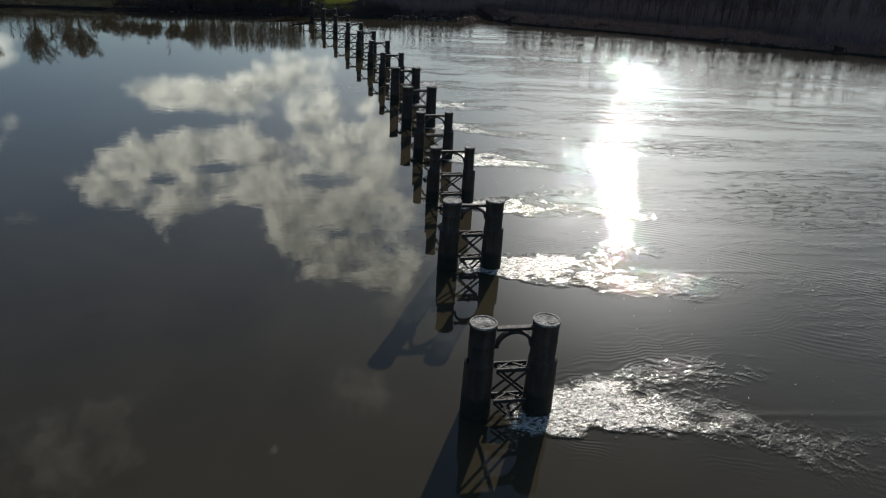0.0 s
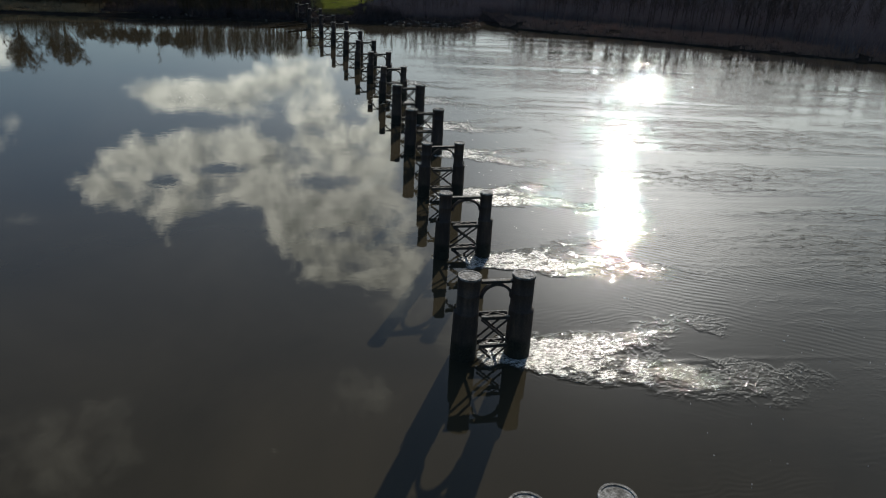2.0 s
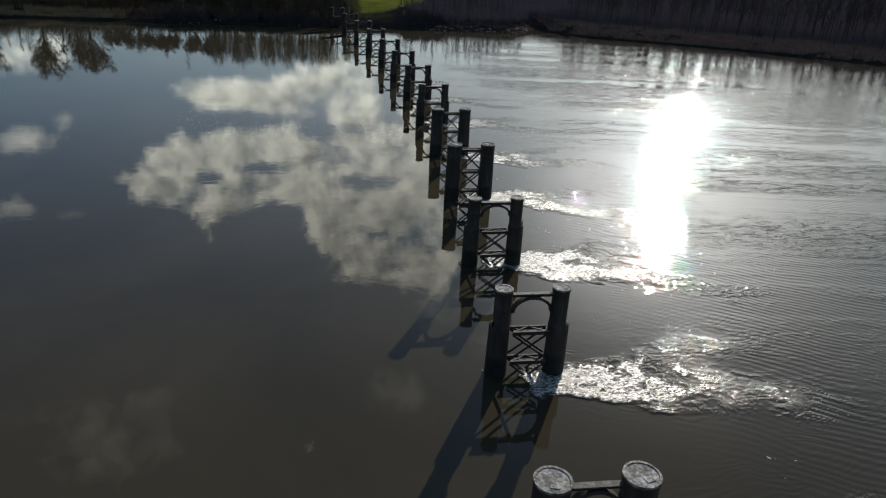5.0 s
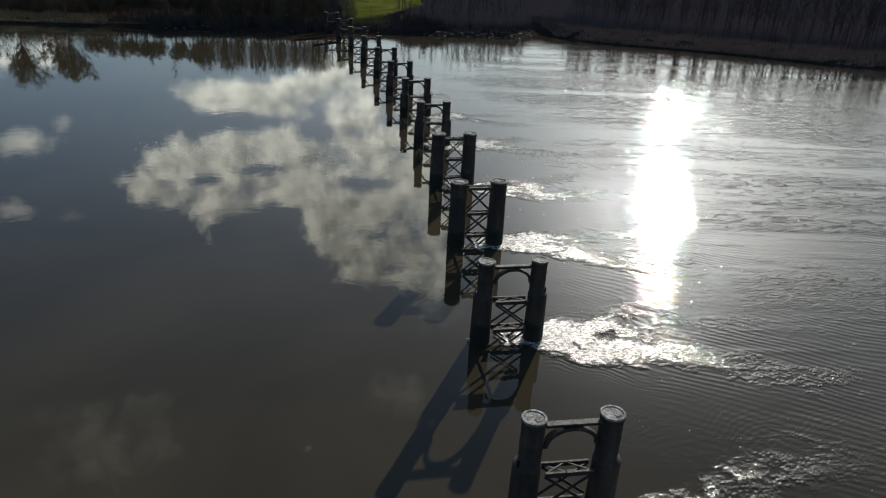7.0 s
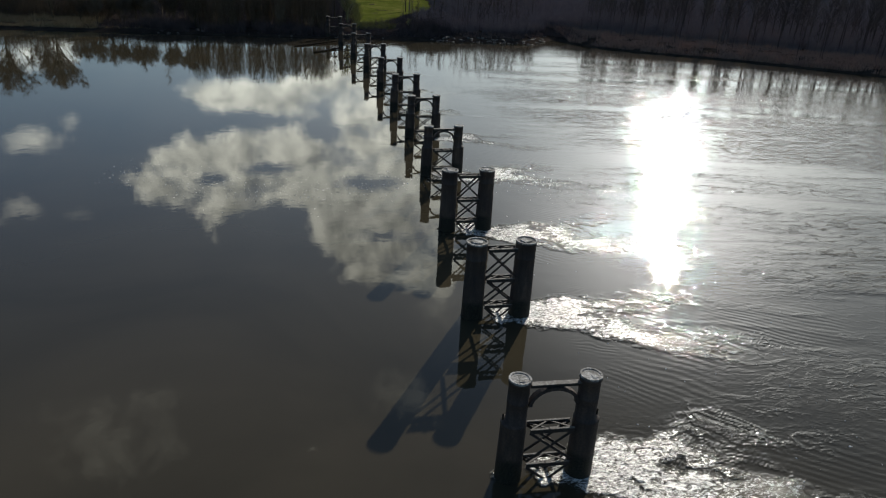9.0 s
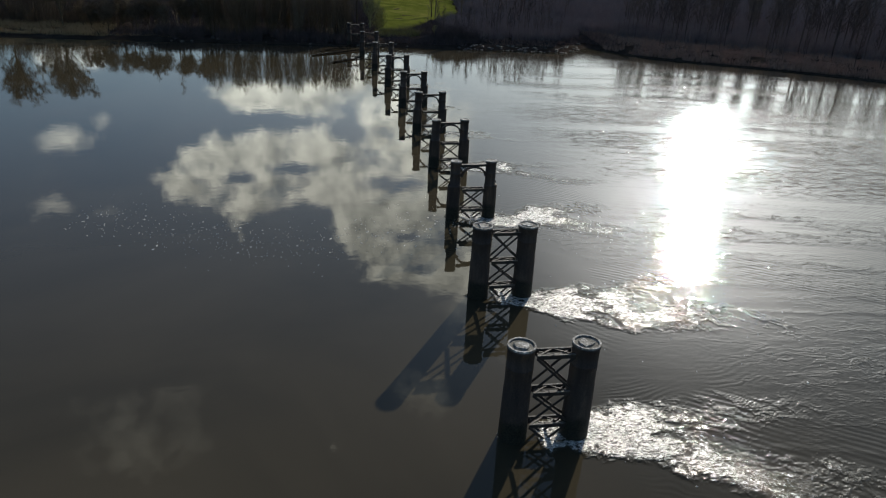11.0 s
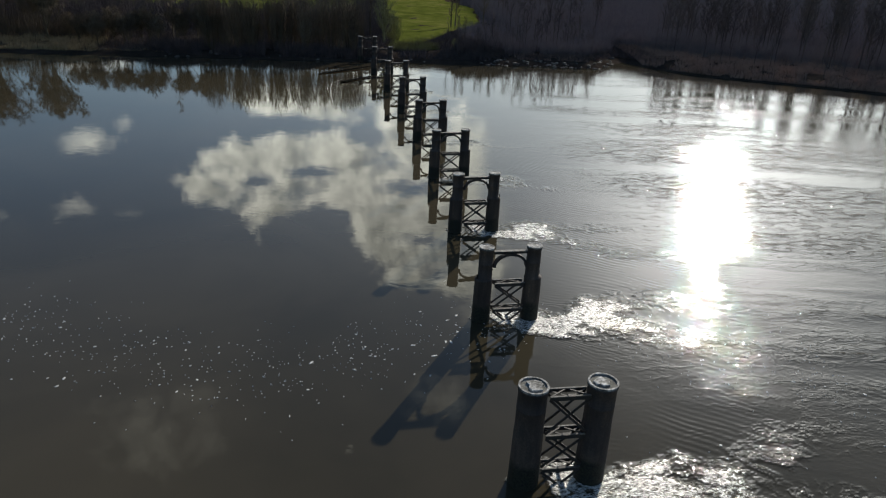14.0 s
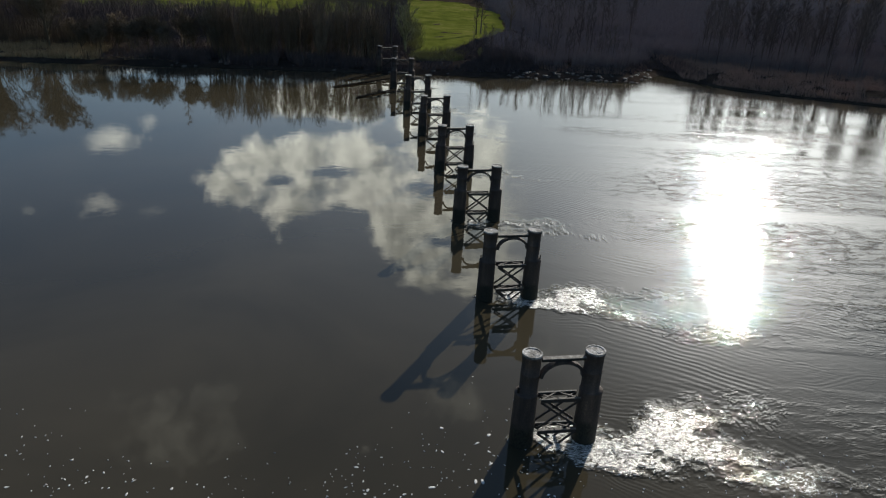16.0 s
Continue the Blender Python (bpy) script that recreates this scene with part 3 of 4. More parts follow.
def build_pier(px, py, turn, r, crossed, seed):
    """Twin iron columns braced together. r: upper radius; crossed: lattice up to the top in place of an arch."""
    rng = random.Random(seed)
    pier = new("bridge_pier")
    pier.matrix_basis = pose(px, py, 0, 0, 0, turn)
    sleeve = r + (0.03 if crossed else 0.13 if r > 0.9 else 0.17)
    top = 8.48
    for s in (-1, 1):
        prof = [(sleeve + 0.14, -4.7), (sleeve + 0.07, 0.2), (sleeve, 4.72)]
        if not crossed:
            prof += [(sleeve + 0.02, 4.76), (sleeve + 0.02, 4.90), (sleeve - 0.01, 4.94)]
        prof += [(r, 5.04), (r, 6.58), (r + 0.018, 6.60), (r + 0.018, 6.74), (r, 6.76), (r, top - 0.34), (r + 0.05, top - 0.32), (r + 0.05, top - 0.12)]
        if not crossed:
            prof += [(r - 0.02, top - 0.10)]
        shaft = lathe(prof)
        if not crossed:
            for v in shaft.verts:
                if v.co.z < 4.95:
                    v.co.x += (0.09 if r > 0.9 else 0.13) * s
        col = part("column", shaft, IRON, pier, at=pose(2.5 if s > 0 else -2.65, 0, 0))
        col.data.shade_smooth()
        at = pose(2.5 if s > 0 else -2.65, 0, 0, 0, 0, rng.uniform(-25, 25))
        part("rim", ring(r - 0.10, r + 0.05, top - 0.12, top + 0.02), CAP, col, "pale weathered rim")
        part("cap", disc(r - 0.105, top - (0.07 if crossed else 0.02), 0.1), MOSS if crossed else CAP, col, "mossy sunken cap" if crossed else "pale droppings-stained cap")
        turn_back = col.matrix_basis.inverted() @ at
        if crossed:
            part("slab", chip(r * 0.6, 0.12, rng), CAP, col, "pale broken slab", at=turn_back @ pose(-0.08 * s, -0.05, top - 0.08))
        else:
            part("hatch", block(r * 0.55, r * 0.5, 0.03), CAP, col, "pale square hatch plate", at=turn_back @ pose(0.12, -r * 0.42, top - 0.02))
            part("bracket", bar((sleeve * 0.98, 0, 4.75), (sleeve * 0.98, 0, 5.45), 0.12, 0.12, (0, 1, 0)), LOG, col, "upright bracket", at=turn_back @ pose(0, 0, 0, 0, 0, 0 if s > 0 else 180))
    gap, upgap = 2.5 - sleeve + 0.06, 2.5 - r + 0.06
    Y = 0.5

    def deck(z, g):
        """Two cross beams with flat bracing between them."""
        for y in (-Y, Y):
            b = part("beam", bar((-g, y, z), (g, y, z), 0.15, 0.07), PALE, pier, "pale-topped cross beam")
            part("web", bar((-g, y, z - 0.20), (g, y, z - 0.20), 0.05, 0.30), BEAM, b)
        part("stay", bar((-g, -Y, z - 0.02), (0, Y, z - 0.02), 0.12, 0.05), BEAM, pier)
        part("stay", bar((g, -Y, z - 0.03), (0, Y, z - 0.03), 0.12, 0.05), BEAM, pier)
        part("stay", bar((-g, Y, z - 0.08), (0, -Y, z - 0.08), 0.12, 0.05), BEAM, pier)
        part("stay", bar((g, Y, z - 0.09), (0, -Y, z - 0.09), 0.12, 0.05), BEAM, pier)
        part("gusset", block(0.5, 0.36, 0.03), BEAM, pier, at=pose(0, -Y, z + 0.05))

    def cross(z0, z1, g):
        for y in (-Y, Y):
            part("brace", bar((-g, y - 0.03, z0), (g, y - 0.03, z1), 0.20, 0.06, (0, 1, 0)), BEAM, pier)
            part("brace", bar((-g, y + 0.03, z1), (g, y + 0.03, z0), 0.20, 0.06, (0, 1, 0)), BEAM, pier)

    if crossed:
        deck(7.75, upgap)
        cross(7.5, 4.6, upgap)
    else:
        tb = part("top_beam", bar((-upgap, 0, 7.92), (upgap, 0, 7.92), 0.46, 0.08), PALE, pier, "pale-topped cross beam")
        part("web", bar((-upgap, 0, 7.74), (upgap, 0, 7.74), 0.08, 0.30), BEAM, tb)
        bm = bmesh.new()
        n, a0, b0 = 20, upgap, 1.45
        rows = []
        for i in range(n + 1):
            t = math.pi * i / n
            c, sn = math.cos(t), math.sin(t)
            rows.append([bm.verts.new((c * (a0 + q), y, 6.15 + sn * (b0 + q))) for q, y in ((-0.2, -0.22), (0.06, -0.22), (0.06, 0.22), (-0.2, 0.22))])
        for a, b in zip(rows, rows[1:]):
            for i in range(4):
                bm.faces.new((a[i], a[(i + 1) % 4], b[(i + 1) % 4], b[i]))
        bm.faces.new(rows[0][::-1])
        bm.faces.new(rows[-1])
        part("arch", bm, IRON, pier, "curved arch brace")
    deck(4.4, gap)
    cross(4.15, 1.65, gap)
    deck(1.4, gap)
    cross(1.15, -1.6, gap)
    tagged(pier, "disused iron bridge pier of twin columns, latticed to the top" if crossed else
           "stout iron bridge pier of twin columns with arch brace" if r > 0.9 else "slim iron bridge pier of twin columns with arch brace", "bridge pier", "row of bridge piers")


for _i, (_x, _y, _turn) in enumerate(PIERS):
    build_pier(_x, _y, _turn, 1.05 if _i in (0, 1, 4, 5) else 0.75, _i in (4, 5), _i)


# ---- trees ----
def tree_meshes(seed, height, habit, bark=BARK, twig=TWIG, dense=1.0, stout=1.0):
    """A bare winter tree: tapered trunk and limbs in one mesh, fine twigs in another. habit: dome, fan, pole or spire."""
    rng = random.Random(seed)
    wood, fine = [[], []], [[], []]
    h = height

    def rod(a, mid, b, r0, r1, n, cuts=5):
        """A tapered limb that bends from a past mid to b. Returns points along it."""
        verts, faces = wood
        pts = [a * (1 - u) ** 2 + mid * 2 * u * (1 - u) + b * u * u for u in (i / cuts for i in range(cuts + 1))]
        k = len(verts)
        for i, p in enumerate(pts):
            d = (pts[min(i + 1, cuts)] - pts[max(i - 1, 0)]).normalized()
            sd = d.orthogonal().normalized()
            t, r = d.cross(sd), (r0 + (r1 - r0) * i / cuts) * stout
            verts.extend(p + (sd * math.cos(6.2832 * j / n) + t * math.sin(6.2832 * j / n)) * r for j in range(n))
        for i in range(cuts):
            faces.extend((k + i * n + j, k + i * n + (j + 1) % n, k + (i + 1) * n + (j + 1) % n, k + (i + 1) * n + j) for j in range(n))
        return pts

    def spray(p, way, count, reach, spread, thick=0.024):
        verts, faces = fine
        for _ in range(count):
            w = (way + Vector((rng.gauss(0, spread), rng.gauss(0, spread), rng.gauss(0, spread * 0.7)))).normalized()
            sd = w.orthogonal().normalized() * thick * rng.uniform(0.6, 1.3)
            q, k = p + w * reach * rng.uniform(0, 0.3), len(verts)
            verts.extend((q + sd, q - sd, q + w * reach * rng.uniform(0.5, 1.3)))
            faces.append((k, k + 1, k + 2))

    def around(a, r, z):
        return Vector((math.cos(a) * r, math.sin(a) * r, z))

    up = Vector((0, 0, 1))
    if habit == "dome":
        lean = around(rng.uniform(0, 6.28), 0.05 * h, 0)
        trunk = rod(Vector((0, 0, -0.5)), lean + up * 0.3 * h, lean * 0.5 + up * 0.78 * h, 0.017 * h, 0.004 * h, 8, 8)
        lobes = []
        while len(lobes) < 30:
            c = around(rng.uniform(0, 6.28), rng.uniform(0.02, 0.31) * h, rng.uniform(0.36, 0.92) * h)
            if (math.hypot(c.x, c.y) / 0.32) ** 3 + (abs(c.z - 0.66 * h) / 0.25) ** 3 < h ** 3 and all((c - o).length > 0.085 * h for o in lobes):
                lobes.append(c)
        for c in lobes:
            root = min(trunk, key=lambda p: abs(p.z - max(0.16 * h, c.z - rng.uniform(0.22, 0.4) * h)))
            main = rod(root, Vector((c.x * 0.75, c.y * 0.75, root.z * 0.6 + c.z * 0.4)), c, 0.006 * h, 0.0022 * h, 5)
            for _ in range(9):
                v = Vector((rng.gauss(0, 1), rng.gauss(0, 1), rng.gauss(0.25, 0.8))).normalized()
                tip = c + v * 0.10 * h * rng.uniform(0.5, 1.1)
                base = rng.choice(main[2:])
                for p in rod(base, base.lerp(tip, 0.5) + up * 0.01 * h, tip, 0.0020 * h, 0.0008 * h, 3, 3)[1:]:
                    spray(p, v * 0.8 + up * 0.35, round(20 * dense), 0.05 * h, 0.8, 0.03)
    elif habit == "fan":
        for i in range(17):
            a, r = rng.uniform(0, 6.28), 0.20 * h * math.sqrt(rng.random())
            tip = around(a, r, h * (1 - 0.9 * (r / h / 0.26) ** 2 * 0.35) * rng.uniform(0.82, 1.0))
            foot = around(a, 0.03 * h, -0.4)
            stem = rod(foot, around(a, r * 0.75, h * 0.3), tip, 0.0052 * h, 0.0012 * h, 5, 8)
            for p, q in zip(stem[2:], stem[3:]):
                for _ in range(2):
                    g = around(rng.uniform(0, 6.28), 0.045 * h, 0)
                    mid = p.lerp(q, rng.random())
                    for b in rod(mid, mid + g * 0.7 + up * 0.05 * h, mid + g + up * 0.15 * h, 0.0014 * h, 0.0006 * h, 3, 3)[1:]:
                        spray(b, up + g.normalized() * 0.25, 5, 0.075 * h, 0.2, 0.02)
    else:
        spire = habit == "spire"
        bow = around(rng.uniform(0, 6.28), 0.025 * h, 0)
        trunk = rod(Vector((0, 0, -0.5)), bow + up * 0.5 * h, up * h, (0.013 if spire else 0.012) * h, 0.0015 * h, 6, 12)
        for i, p in enumerate(trunk[3 if spire else 5:], 3 if spire else 5):
            u = i / 12
            for _ in range(3):
                a = rng.uniform(0, 6.28)
                reach = (0.24 * (1 - u) + 0.02 if spire else 0.12 * (1 - u) + 0.05) * h * rng.uniform(0.7, 1.2)
                rise = reach * (0.35 if spire else 1.25)
                out = around(a, reach, 0)
                base = p - up * rng.uniform(0, 0.07) * h
                for b in rod(base, base + out * 0.6 + up * rise * 0.3, base + out + up * rise, 0.0028 * h * (1.1 - u), 0.0008 * h, 3, 4)[1:]:
                    spray(b, out.normalized() * 0.4 + up * 0.8, 9 if spire else 8, 0.055 * h, 0.4, 0.034)
    return mesh_of("trunk", *wood, bark), mesh_of("crown", *fine, twig)


TREES = {"dome": [tree_meshes(1, 25, "dome"), tree_meshes(2, 25, "dome"), tree_meshes(12, 25, "dome")],
         "pole": [tree_meshes(i, 20, "pole", PALE_BARK, PALE_BARK) for i in (3, 4, 5, 10)],
         "fan": [tree_meshes(i, 18, "fan") for i in (6, 7, 13)],
         "spire": [tree_meshes(14, 20, "spire")],
         "small": [tree_meshes(8, 10, "dome", LICHEN, LICHEN, 0.12, 2.0), tree_meshes(9, 11, "pole", stout=2.2)]}


def ground_at(x, y):
    return float(land_height(np.array([x]), np.array([y]))[0])


def plant(kind, pick, x, y, turn, size, label):
    tree = new("tree")
    tree.matrix_basis = pose(x, y, ground_at(x, y), 0, 0, turn) @ Matrix.Scale(size, 4)
    for name, me in zip(("trunk", "crown"), TREES[kind][pick]):
        piece(name, me, tree)
    tagged(tree, label, "tree", "bare trees on the bank")


def in_gap(x, y):
    """The open strip behind the cove, where no tree stands."""
    return 0.336 * (y - 151.6) - 1.4 < x < 0.432 * (y - 151.6) - 1.4


def build_woods():
    rng = random.Random(11)
    # the great trees by the pale reeds: place and height
    for i, (x, y, h) in enumerate(((-114, 388, 24.5), (-136, 396, 28), (-124, 402, 20), (-163, 397, 26), (-176, 402, 27), (-190, 398, 24), (-210, 400, 26))):
        plant("dome", i % 3, x, y, rng.uniform(0, 360), h / 25, "tall bare round-crowned winter tree on the bank")
    plant("spire", 0, -75.6, 399, 40, 1.02, "bare spire-shaped tree standing above the thicket")
    for x, h in ((-107, 10), (-103, 11), (-100, 9), (-97, 12), (-93, 13), (-90, 11), (-87, 13), (-84, 12), (-81, 13), (-78, 11), (-72, 14), (-69, 13), (-65, 15), (-61, 13)):
        plant("dome", rng.randrange(3), x, float(shore_y(x)) + rng.uniform(9, 16), rng.uniform(0, 360), h / 25, "low bare bushy tree in a riverside thicket")
    for i in range(32):
        x = -62 + i * 1.75 + rng.uniform(-0.8, 0.8)
        plant("fan", rng.randrange(3), x, float(shore_y(x)) + rng.uniform(8, 17), rng.uniform(0, 360), rng.uniform(0.78, 0.99), "many-stemmed bare willow in a riverside thicket")
    for i in range(60):
        x = -200 + i * 3.2 + rng.uniform(-2, 2)
        plant("pole", rng.randrange(4), x, float(shore_y(x)) + rng.uniform(28, 100), rng.uniform(0, 360), rng.uniform(0.6, 0.85), "bare winter tree behind the thicket")
    for count, x0, step, d0, d1, low, high, label in (
            (14, 26, 2.2, 12, 26, 8, 12, "slender bare tree behind the stony shore"),
            (14, 54, 2.0, 16, 34, 11, 16, "slender bare tree behind the stony shore"),
            (14, 80, 1.9, 12, 30, 6, 9, "young bare tree by the cove"),
            (36, 106, 1.5, 42, 64, 18, 23, "slender bare winter tree behind the rust-brown reeds"),
            (62, 160, 1.6, 36, 64, 23, 29, "tall slender bare winter tree behind the rust-brown reeds"),
            (26, 108, 5.5, 6, 40, 9, 14, "bare sapling among the rust-brown reeds")):
        for i in range(count):
            x = x0 + i * step + rng.uniform(-1.2, 1.2)
            y = float(shore_y(x)) + rng.uniform(d0, d1)
            if not in_gap(x, y):
                plant("pole", rng.randrange(4), x, y, rng.uniform(0, 360), rng.uniform(low, high) / 20, label)
    for x, y in ((66, 520), (72, 545), (76, 570), (74, 600), (66, 652), (80, 620), (60, 690)):
        plant("pole", rng.randrange(4), x, y, rng.uniform(0, 360), 0.9, "bare winter tree at the edge of the meadow")
    plant("small", 0, 1.0, 412, 20, 1.75, "bare lichened branching tree at the edge of the meadow")
    plant("small", 1, -4.5, 430, 60, 1.6, "slender bare tree at the edge of the meadow")
    plant("small", 1, 34.5, 484, 80, 1.3, "small bare leaning tree on the meadow")
    plant("small", 1, 37.2, 490, 200, 1.5, "small bare tree on the meadow")
    plant("small", 1, 50, 482, 130, 1.6, "small bare tree at the edge of the woods")
    plant("small", 0, 28, 404, 130, 0.45, "low bare shrub on the bank")


def far_woods():
    """The trees too deep in the woods to tell apart, in one mesh."""
    rng = random.Random(31)
    spots = []
    for count, x0, step, d0, d1, low, high in ((100, 62, 3.4, 66, 150, 17, 23), (60, 260, 7.0, 20, 90, 20, 27), (110, 70, 5.5, 150, 330, 18, 26), (60, -260, 4.6, 150, 230, 13, 19)):
        for i in range(count):
            x = x0 + i * step + rng.uniform(-2, 2)
            spots.append((x, float(shore_y(x)) + rng.uniform(d0, d1), rng.uniform(low, high) / 20))
    spots += [(-10 + i * 5.5 + rng.uniform(-2, 2), rng.uniform(705, 740), rng.uniform(0.8, 1.0)) for i in range(16)]
    verts, faces = [], []
    for x, y, size in spots:
        if in_gap(x, y) or 4 < x < np.interp(y, [400, 600, 704], [10, 66, 52]) and y < 704:
            continue
        m = pose(x, y, ground_at(x, y), 0, 0, rng.uniform(0, 360)) @ Matrix.Scale(size, 4)
        for me in TREES["pole"][rng.randrange(4)]:
            k = len(verts)
            verts.extend(m @ v.co for v in me.vertices)
            faces.extend([k + q for q in p.vertices] for p in me.polygons)
    tagged(new("far_woods", mesh_of("far_woods", verts, faces, PALE_BARK)), "bare winter trees deep in the woodland", "woodland", kind="stuff")


def blades(name, count, place, low, high, width, lean, mat, label, category, seed):
    """A stand of upright stems, each a long thin triangle."""
    rng = np.random.RandomState(seed)
    x, y = place(rng, count)
    z = land_height(x, y) - 0.05
    h = rng.uniform(low, high, len(x)) * (0.6 + 0.8 * smooth_noise(x, y, 7.0, seed))
    a = rng.uniform(0, 2 * math.pi, len(x))
    lx, ly = rng.normal(0, lean, len(x)) * h, rng.normal(0, lean, len(x)) * h
    w = width * rng.uniform(0.5, 1.5, len(x))
    co = np.empty((len(x), 3, 3))
    co[:, 0] = np.stack([x - np.cos(a) * w, y - np.sin(a) * w, z], -1)
    co[:, 1] = np.stack([x + np.cos(a) * w, y + np.sin(a) * w, z], -1)
    co[:, 2] = np.stack([x + lx, y + ly, z + h], -1)
    me = bpy.data.meshes.new(name)
    n = len(x)
    me.vertices.add(3 * n)
    me.vertices.foreach_set("co", co.ravel())
    me.loops.add(3 * n)
    me.loops.foreach_set("vertex_index", np.arange(3 * n))
    me.polygons.add(n)
    me.polygons.foreach_set("loop_start", np.arange(0, 3 * n, 3))
    me.update(calc_edges=True)
    me.materials.append(mat)
    return tagged(new(name, me), label, category, kind="stuff")


def strip(x0, x1, d0, d1, clear=True):
    """Places along the bank from x0 to x1, d0 to d1 behind the water's edge."""
    def place(rng, count):
        x = rng.uniform(x0, x1, count)
        y = shore_y(x) + d0 + (d1 - d0) * rng.uniform(0, 1, count) ** 1.3
        keep = smooth_noise(x, y, 5.0, 90) > 0.22
        keep &= ~((x < -97) & (y - shore_y(x) < 20) & (d1 > 60))
        if clear:
            keep &= ~((y > 408) & (x > 4) & (x < np.interp(y, [408, 421, 453, 480, 497, 528, 604, 647, 700], [10, 19, 29, 42, 50, 55, 61, 55, 46])))
        return x[keep], y[keep]
    return place


def beside_meadow(rng, count):
    """Places along the near and left edges of the meadow."""
    y = rng.uniform(410, 520, count)
    return np.where(y < 420, rng.uniform(3, 24, count), 4 + 0.03 * (y - 416) + rng.normal(0, 1.6, count)), y


build_woods()
far_woods()
blades("scrub", 5000, beside_meadow, 0.8, 2.6, 0.06, 0.5, OLIVE, "olive bushy scrub along the meadow", "scrub", 21)
blades("brushwood", 60000, strip(-230, 40, 3.5, 75), 0.8, 3.0, 0.07, 0.5, SHADED_BRUSH, "dense dark leafless brushwood covering the bank", "brushwood", 1)
blades("brushwood", 22000, strip(20, 108, 7, 75), 0.6, 2.6, 0.07, 0.5, SHADED_BRUSH, "dense dark leafless brushwood behind the stony shore", "brushwood", 8)
blades("brushwood", 60000, strip(60, 460, 110, 360), 5.0, 12.0, 0.16, 0.15, GLARE_BRUSH, "dark young growth far back in the woodland", "brushwood", 9)
blades("brushwood", 70000, strip(60, 360, 46, 170), 2.0, 6.5, 0.10, 0.2, GLARE_BRUSH, "leafless undergrowth deep in the woodland, paled grey for glare", "brushwood", 6)
blades("brushwood", 40000, strip(100, 330, 40, 70), 3.0, 9.0, 0.07, 0.1, GLARE_BRUSH, "tall dark leafless saplings behind the reeds", "brushwood", 17)
blades("brushwood", 4000, strip(28, 46, 9, 22), 2.0, 5.0, 0.07, 0.15, SHADED_BRUSH, "dark leafless saplings behind the stony shore", "brushwood", 19)
blades("brushwood", 6500, strip(40, 96, 14, 34), 2.5, 6.5, 0.06, 0.14, GLARE_BRUSH, "leafless saplings behind the stony shore, paled grey for glare", "brushwood", 18)
blades("brushwood", 36000, strip(-260, 3, 50, 112), 3.0, 8.5, 0.10, 0.2, SHADED_BRUSH, "dark leafless undergrowth behind the thicket", "brushwood", 7)
blades("brushwood", 26000, strip(34, 115, 40, 260), 1.5, 5.0, 0.10, 0.3, GLARE_BRUSH, "dark tangled growth beside the meadow", "brushwood", 14)
blades("brushwood", 60000, strip(240, 900, 10, 320), 5.0, 14.0, 0.25, 0.12, GLARE_BRUSH, "dark far woodland along the river", "woodland", 16)
blades("brushwood", 30000, strip(60, 1100, 330, 800), 8.0, 18.0, 0.4, 0.1, GLARE_BRUSH, "dark woodland on the skyline", "woodland", 15)
blades("brushwood", 14000, strip(-62, 6, 104, 330), 1.5, 5.0, 0.10, 0.3, SHADED_BRUSH, "dark tangled growth between meadow and pasture", "brushwood", 22)
blades("brushwood", 26000, strip(-330, -75, 70, 124), 5.0, 11.0, 0.12, 0.15, SHADED_BRUSH, "tall dark saplings before the pasture", "brushwood", 23)
blades("brushwood", 12000, strip(-230, -95, 16, 34), 4.0, 9.0, 0.06, 0.14, TWIG, "brown leafless thicket behind the pale reeds", "brushwood", 24)
blades("brushwood", 16000, strip(-80, 2, 2.0, 16), 1.2, 3.4, 0.08, 0.3, SHADED_BRUSH, "tangled dark brushwood at the water's edge", "brushwood", 2)
blades("reed_bed", 22000, strip(-220, -96, 2.5, 19), 1.2, 2.2, 0.07, 0.15, REED, "pale tan dry reeds along the bank", "reeds", 3)
blades("reed_bed", 3500, strip(-97, -20, 3.5, 8, False), 0.3, 0.8, 0.06, 0.5, REED, "thin tide line of pale dead reeds", "reeds", 12)
blades("reed_bed", 50000, strip(101, 280, 1.5, 48), 1.2, 2.4, 0.08, 0.15, REED_DARK, "rust-brown dry reeds along the bank", "reeds", 4)
blades("reed_bed", 3500, strip(48, 92, 7, 16, False), 0.4, 1.1, 0.06, 0.4, REED_DARK, "rust-brown dead grass above the stony shore", "reeds", 20)
blades("rough_grass", 7000, strip(3, 22, 16, 28, False), 0.5, 1.8, 0.05, 0.5, OLIVE, "olive scrub at the meadow's edge", "scrub", 13)
blades("rough_grass", 5000, strip(3, 16, 20, 26, False), 0.3, 0.8, 0.06, 0.5, OLIVE, "tufted olive grass at the meadow's edge", "grass", 5)


# ---- bank details ----
def rock_mesh(seed):
    rng = random.Random(seed)
    bm = bmesh.new()
    bmesh.ops.create_icosphere(bm, subdivisions=1, radius=1.0)
    for v in bm.verts:
        v.co *= rng.uniform(0.75, 1.15)
        v.co.z *= 0.6
    me = bpy.data.meshes.new("boulder")
    bm.to_mesh(me)
    bm.free()
    me.materials.append(STONE)
    return me


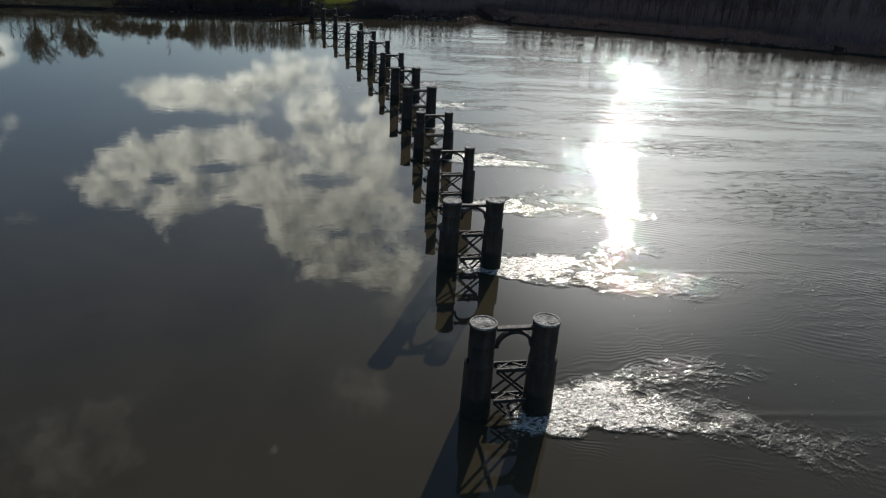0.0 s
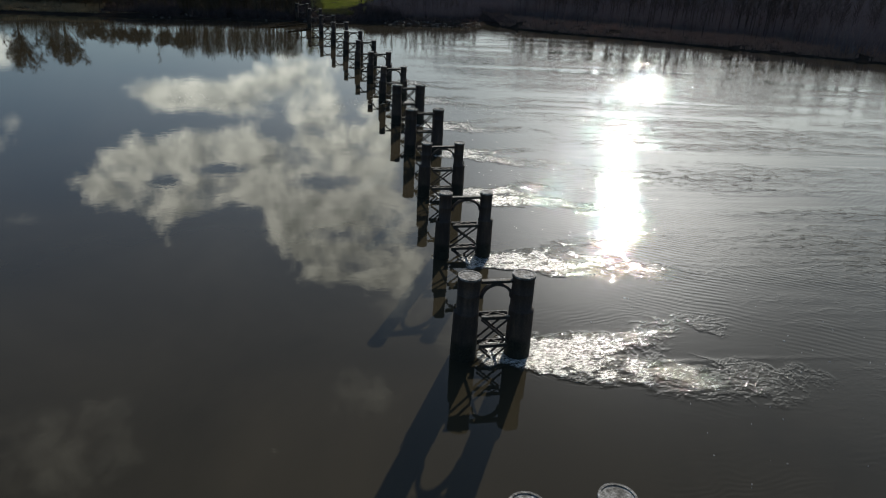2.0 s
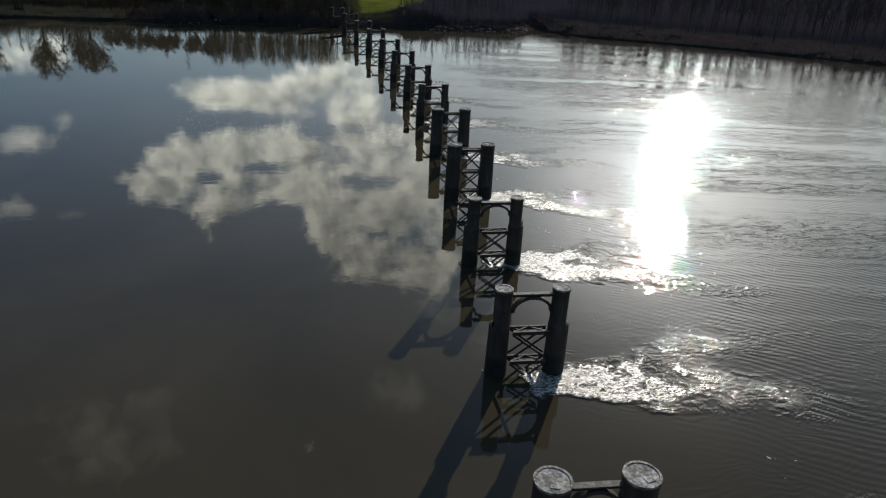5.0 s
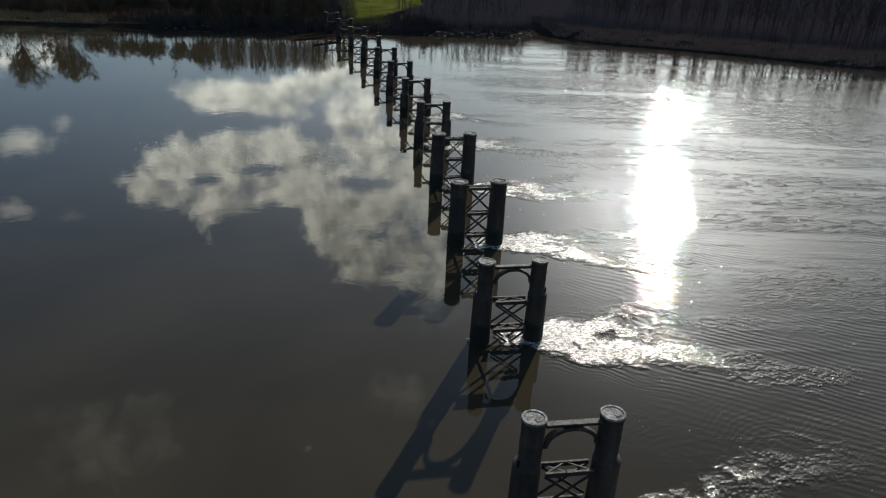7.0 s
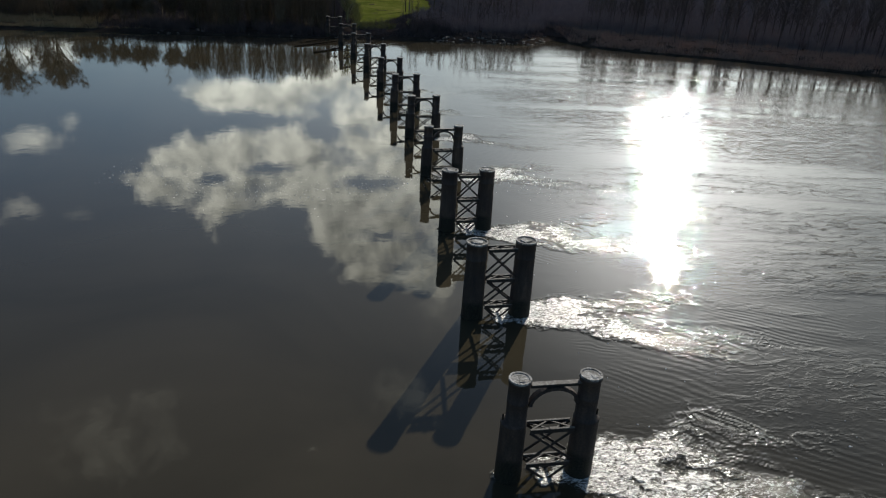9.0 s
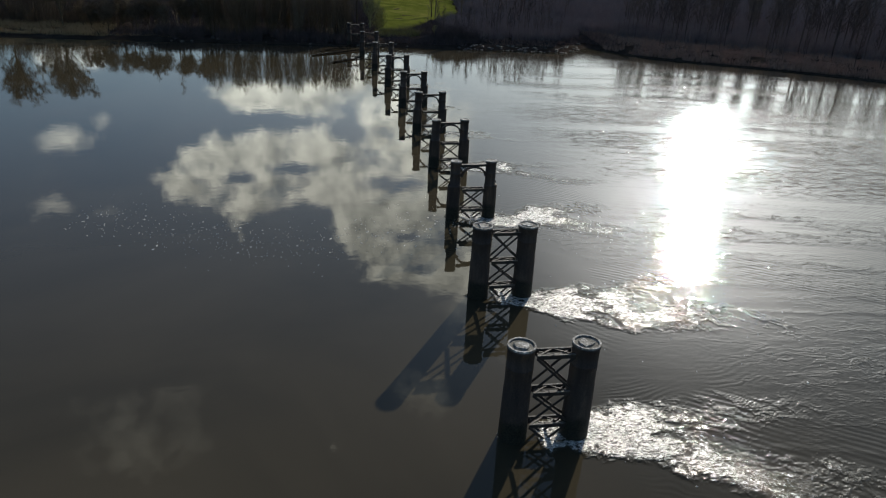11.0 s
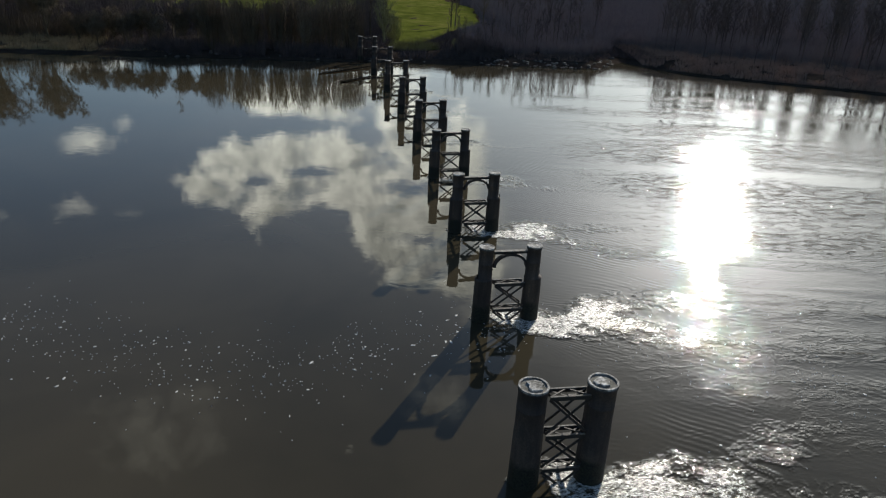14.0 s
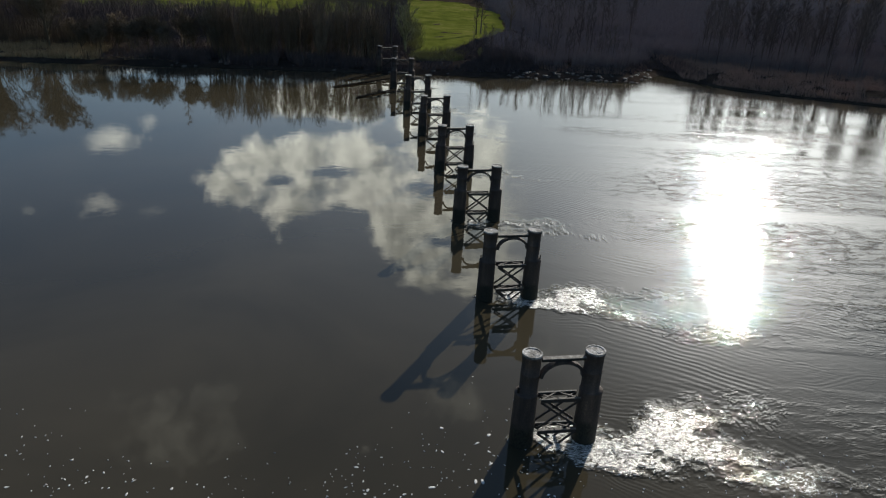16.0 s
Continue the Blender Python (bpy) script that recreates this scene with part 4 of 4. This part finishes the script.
def build_bank_details():
    rng = random.Random(5)
    rocks = [rock_mesh(i) for i in range(5)]
    for i in range(110):
        x = rng.uniform(36, 93) if i < 85 else rng.uniform(-75, 36)
        y = float(shore_y(x)) + abs(rng.gauss(0, 4.0)) - 0.3
        ob = new("boulder", rng.choice(rocks))
        size = rng.uniform(0.3, 0.85)
        ob.matrix_basis = pose(x, y, ground_at(x, y) + 0.12 * size, 0, 0, rng.uniform(0, 360)) @ Matrix.Diagonal((size * rng.uniform(1, 1.6), size, size, 1))
        tagged(ob, "wet grey boulder on the stony shore", "boulder", "boulders on the shore")
    for a, b, r in (((-19.9, 352.6, 0.1), (-2.6, 371, 0.5), 0.28), ((-17.7, 364, 0.1), (-5, 386, 0.5), 0.25), ((-12.5, 338.5, 0.1), (-2.5, 351.6, 0.3), 0.28)):
        a, b = Vector(a), Vector(b)
        bm = lathe([(r * 0.6, 0), (r, 0.3), (r * 0.9, (b - a).length * 0.6), (r * 0.7, (b - a).length)], 10)
        me = bpy.data.meshes.new("timber_baulk")
        bm.to_mesh(me)
        bm.free()
        me.materials.append(LOG)
        ob = new("timber_baulk", me)
        ob.matrix_basis = Matrix.Translation(a) @ (b - a).to_track_quat("Z", "Y").to_matrix().to_4x4()
        tagged(ob, "dark waterlogged timber baulk lying in the shallows", "timber", "fallen timbers by the piers")


def build_flecks():
    """Flecks of foam adrift on the river."""
    rng = random.Random(8)
    v, f = [], []
    for i in range(1300):
        if i < 1050:
            x = rng.uniform(-42, 44)
            y = 191 + 5 * math.sin(x * 0.11) + rng.gauss(0, 3.6)
        else:
            x, y = rng.uniform(16, 45), rng.uniform(40, 190)
        s = rng.uniform(0.022, 0.056) * (2.4 if rng.random() < 0.07 else 1)
        a, st, k, n = rng.uniform(0, 3.14), rng.uniform(1, 2.6), len(v), 7
        for z, q in ((0.004, 1.0), (0.03, 0.6)):
            for j in range(n):
                t = 2 * math.pi * j / n
                px, py = math.cos(t) * s * st * q * rng.uniform(0.7, 1.3), math.sin(t) * s * q * rng.uniform(0.7, 1.3)
                v.append((x + px * math.cos(a) - py * math.sin(a), y + px * math.sin(a) + py * math.cos(a), z))
        f.extend((k + j, k + (j + 1) % n, k + n + (j + 1) % n, k + n + j) for j in range(n))
        f.append(tuple(range(k + n, k + 2 * n)))
    tagged(new("foam_flecks", mesh_of("foam_flecks", v, f, FOAM)), "white flecks of foam adrift on the brown river", "foam", kind="stuff")


build_bank_details()
build_flecks()
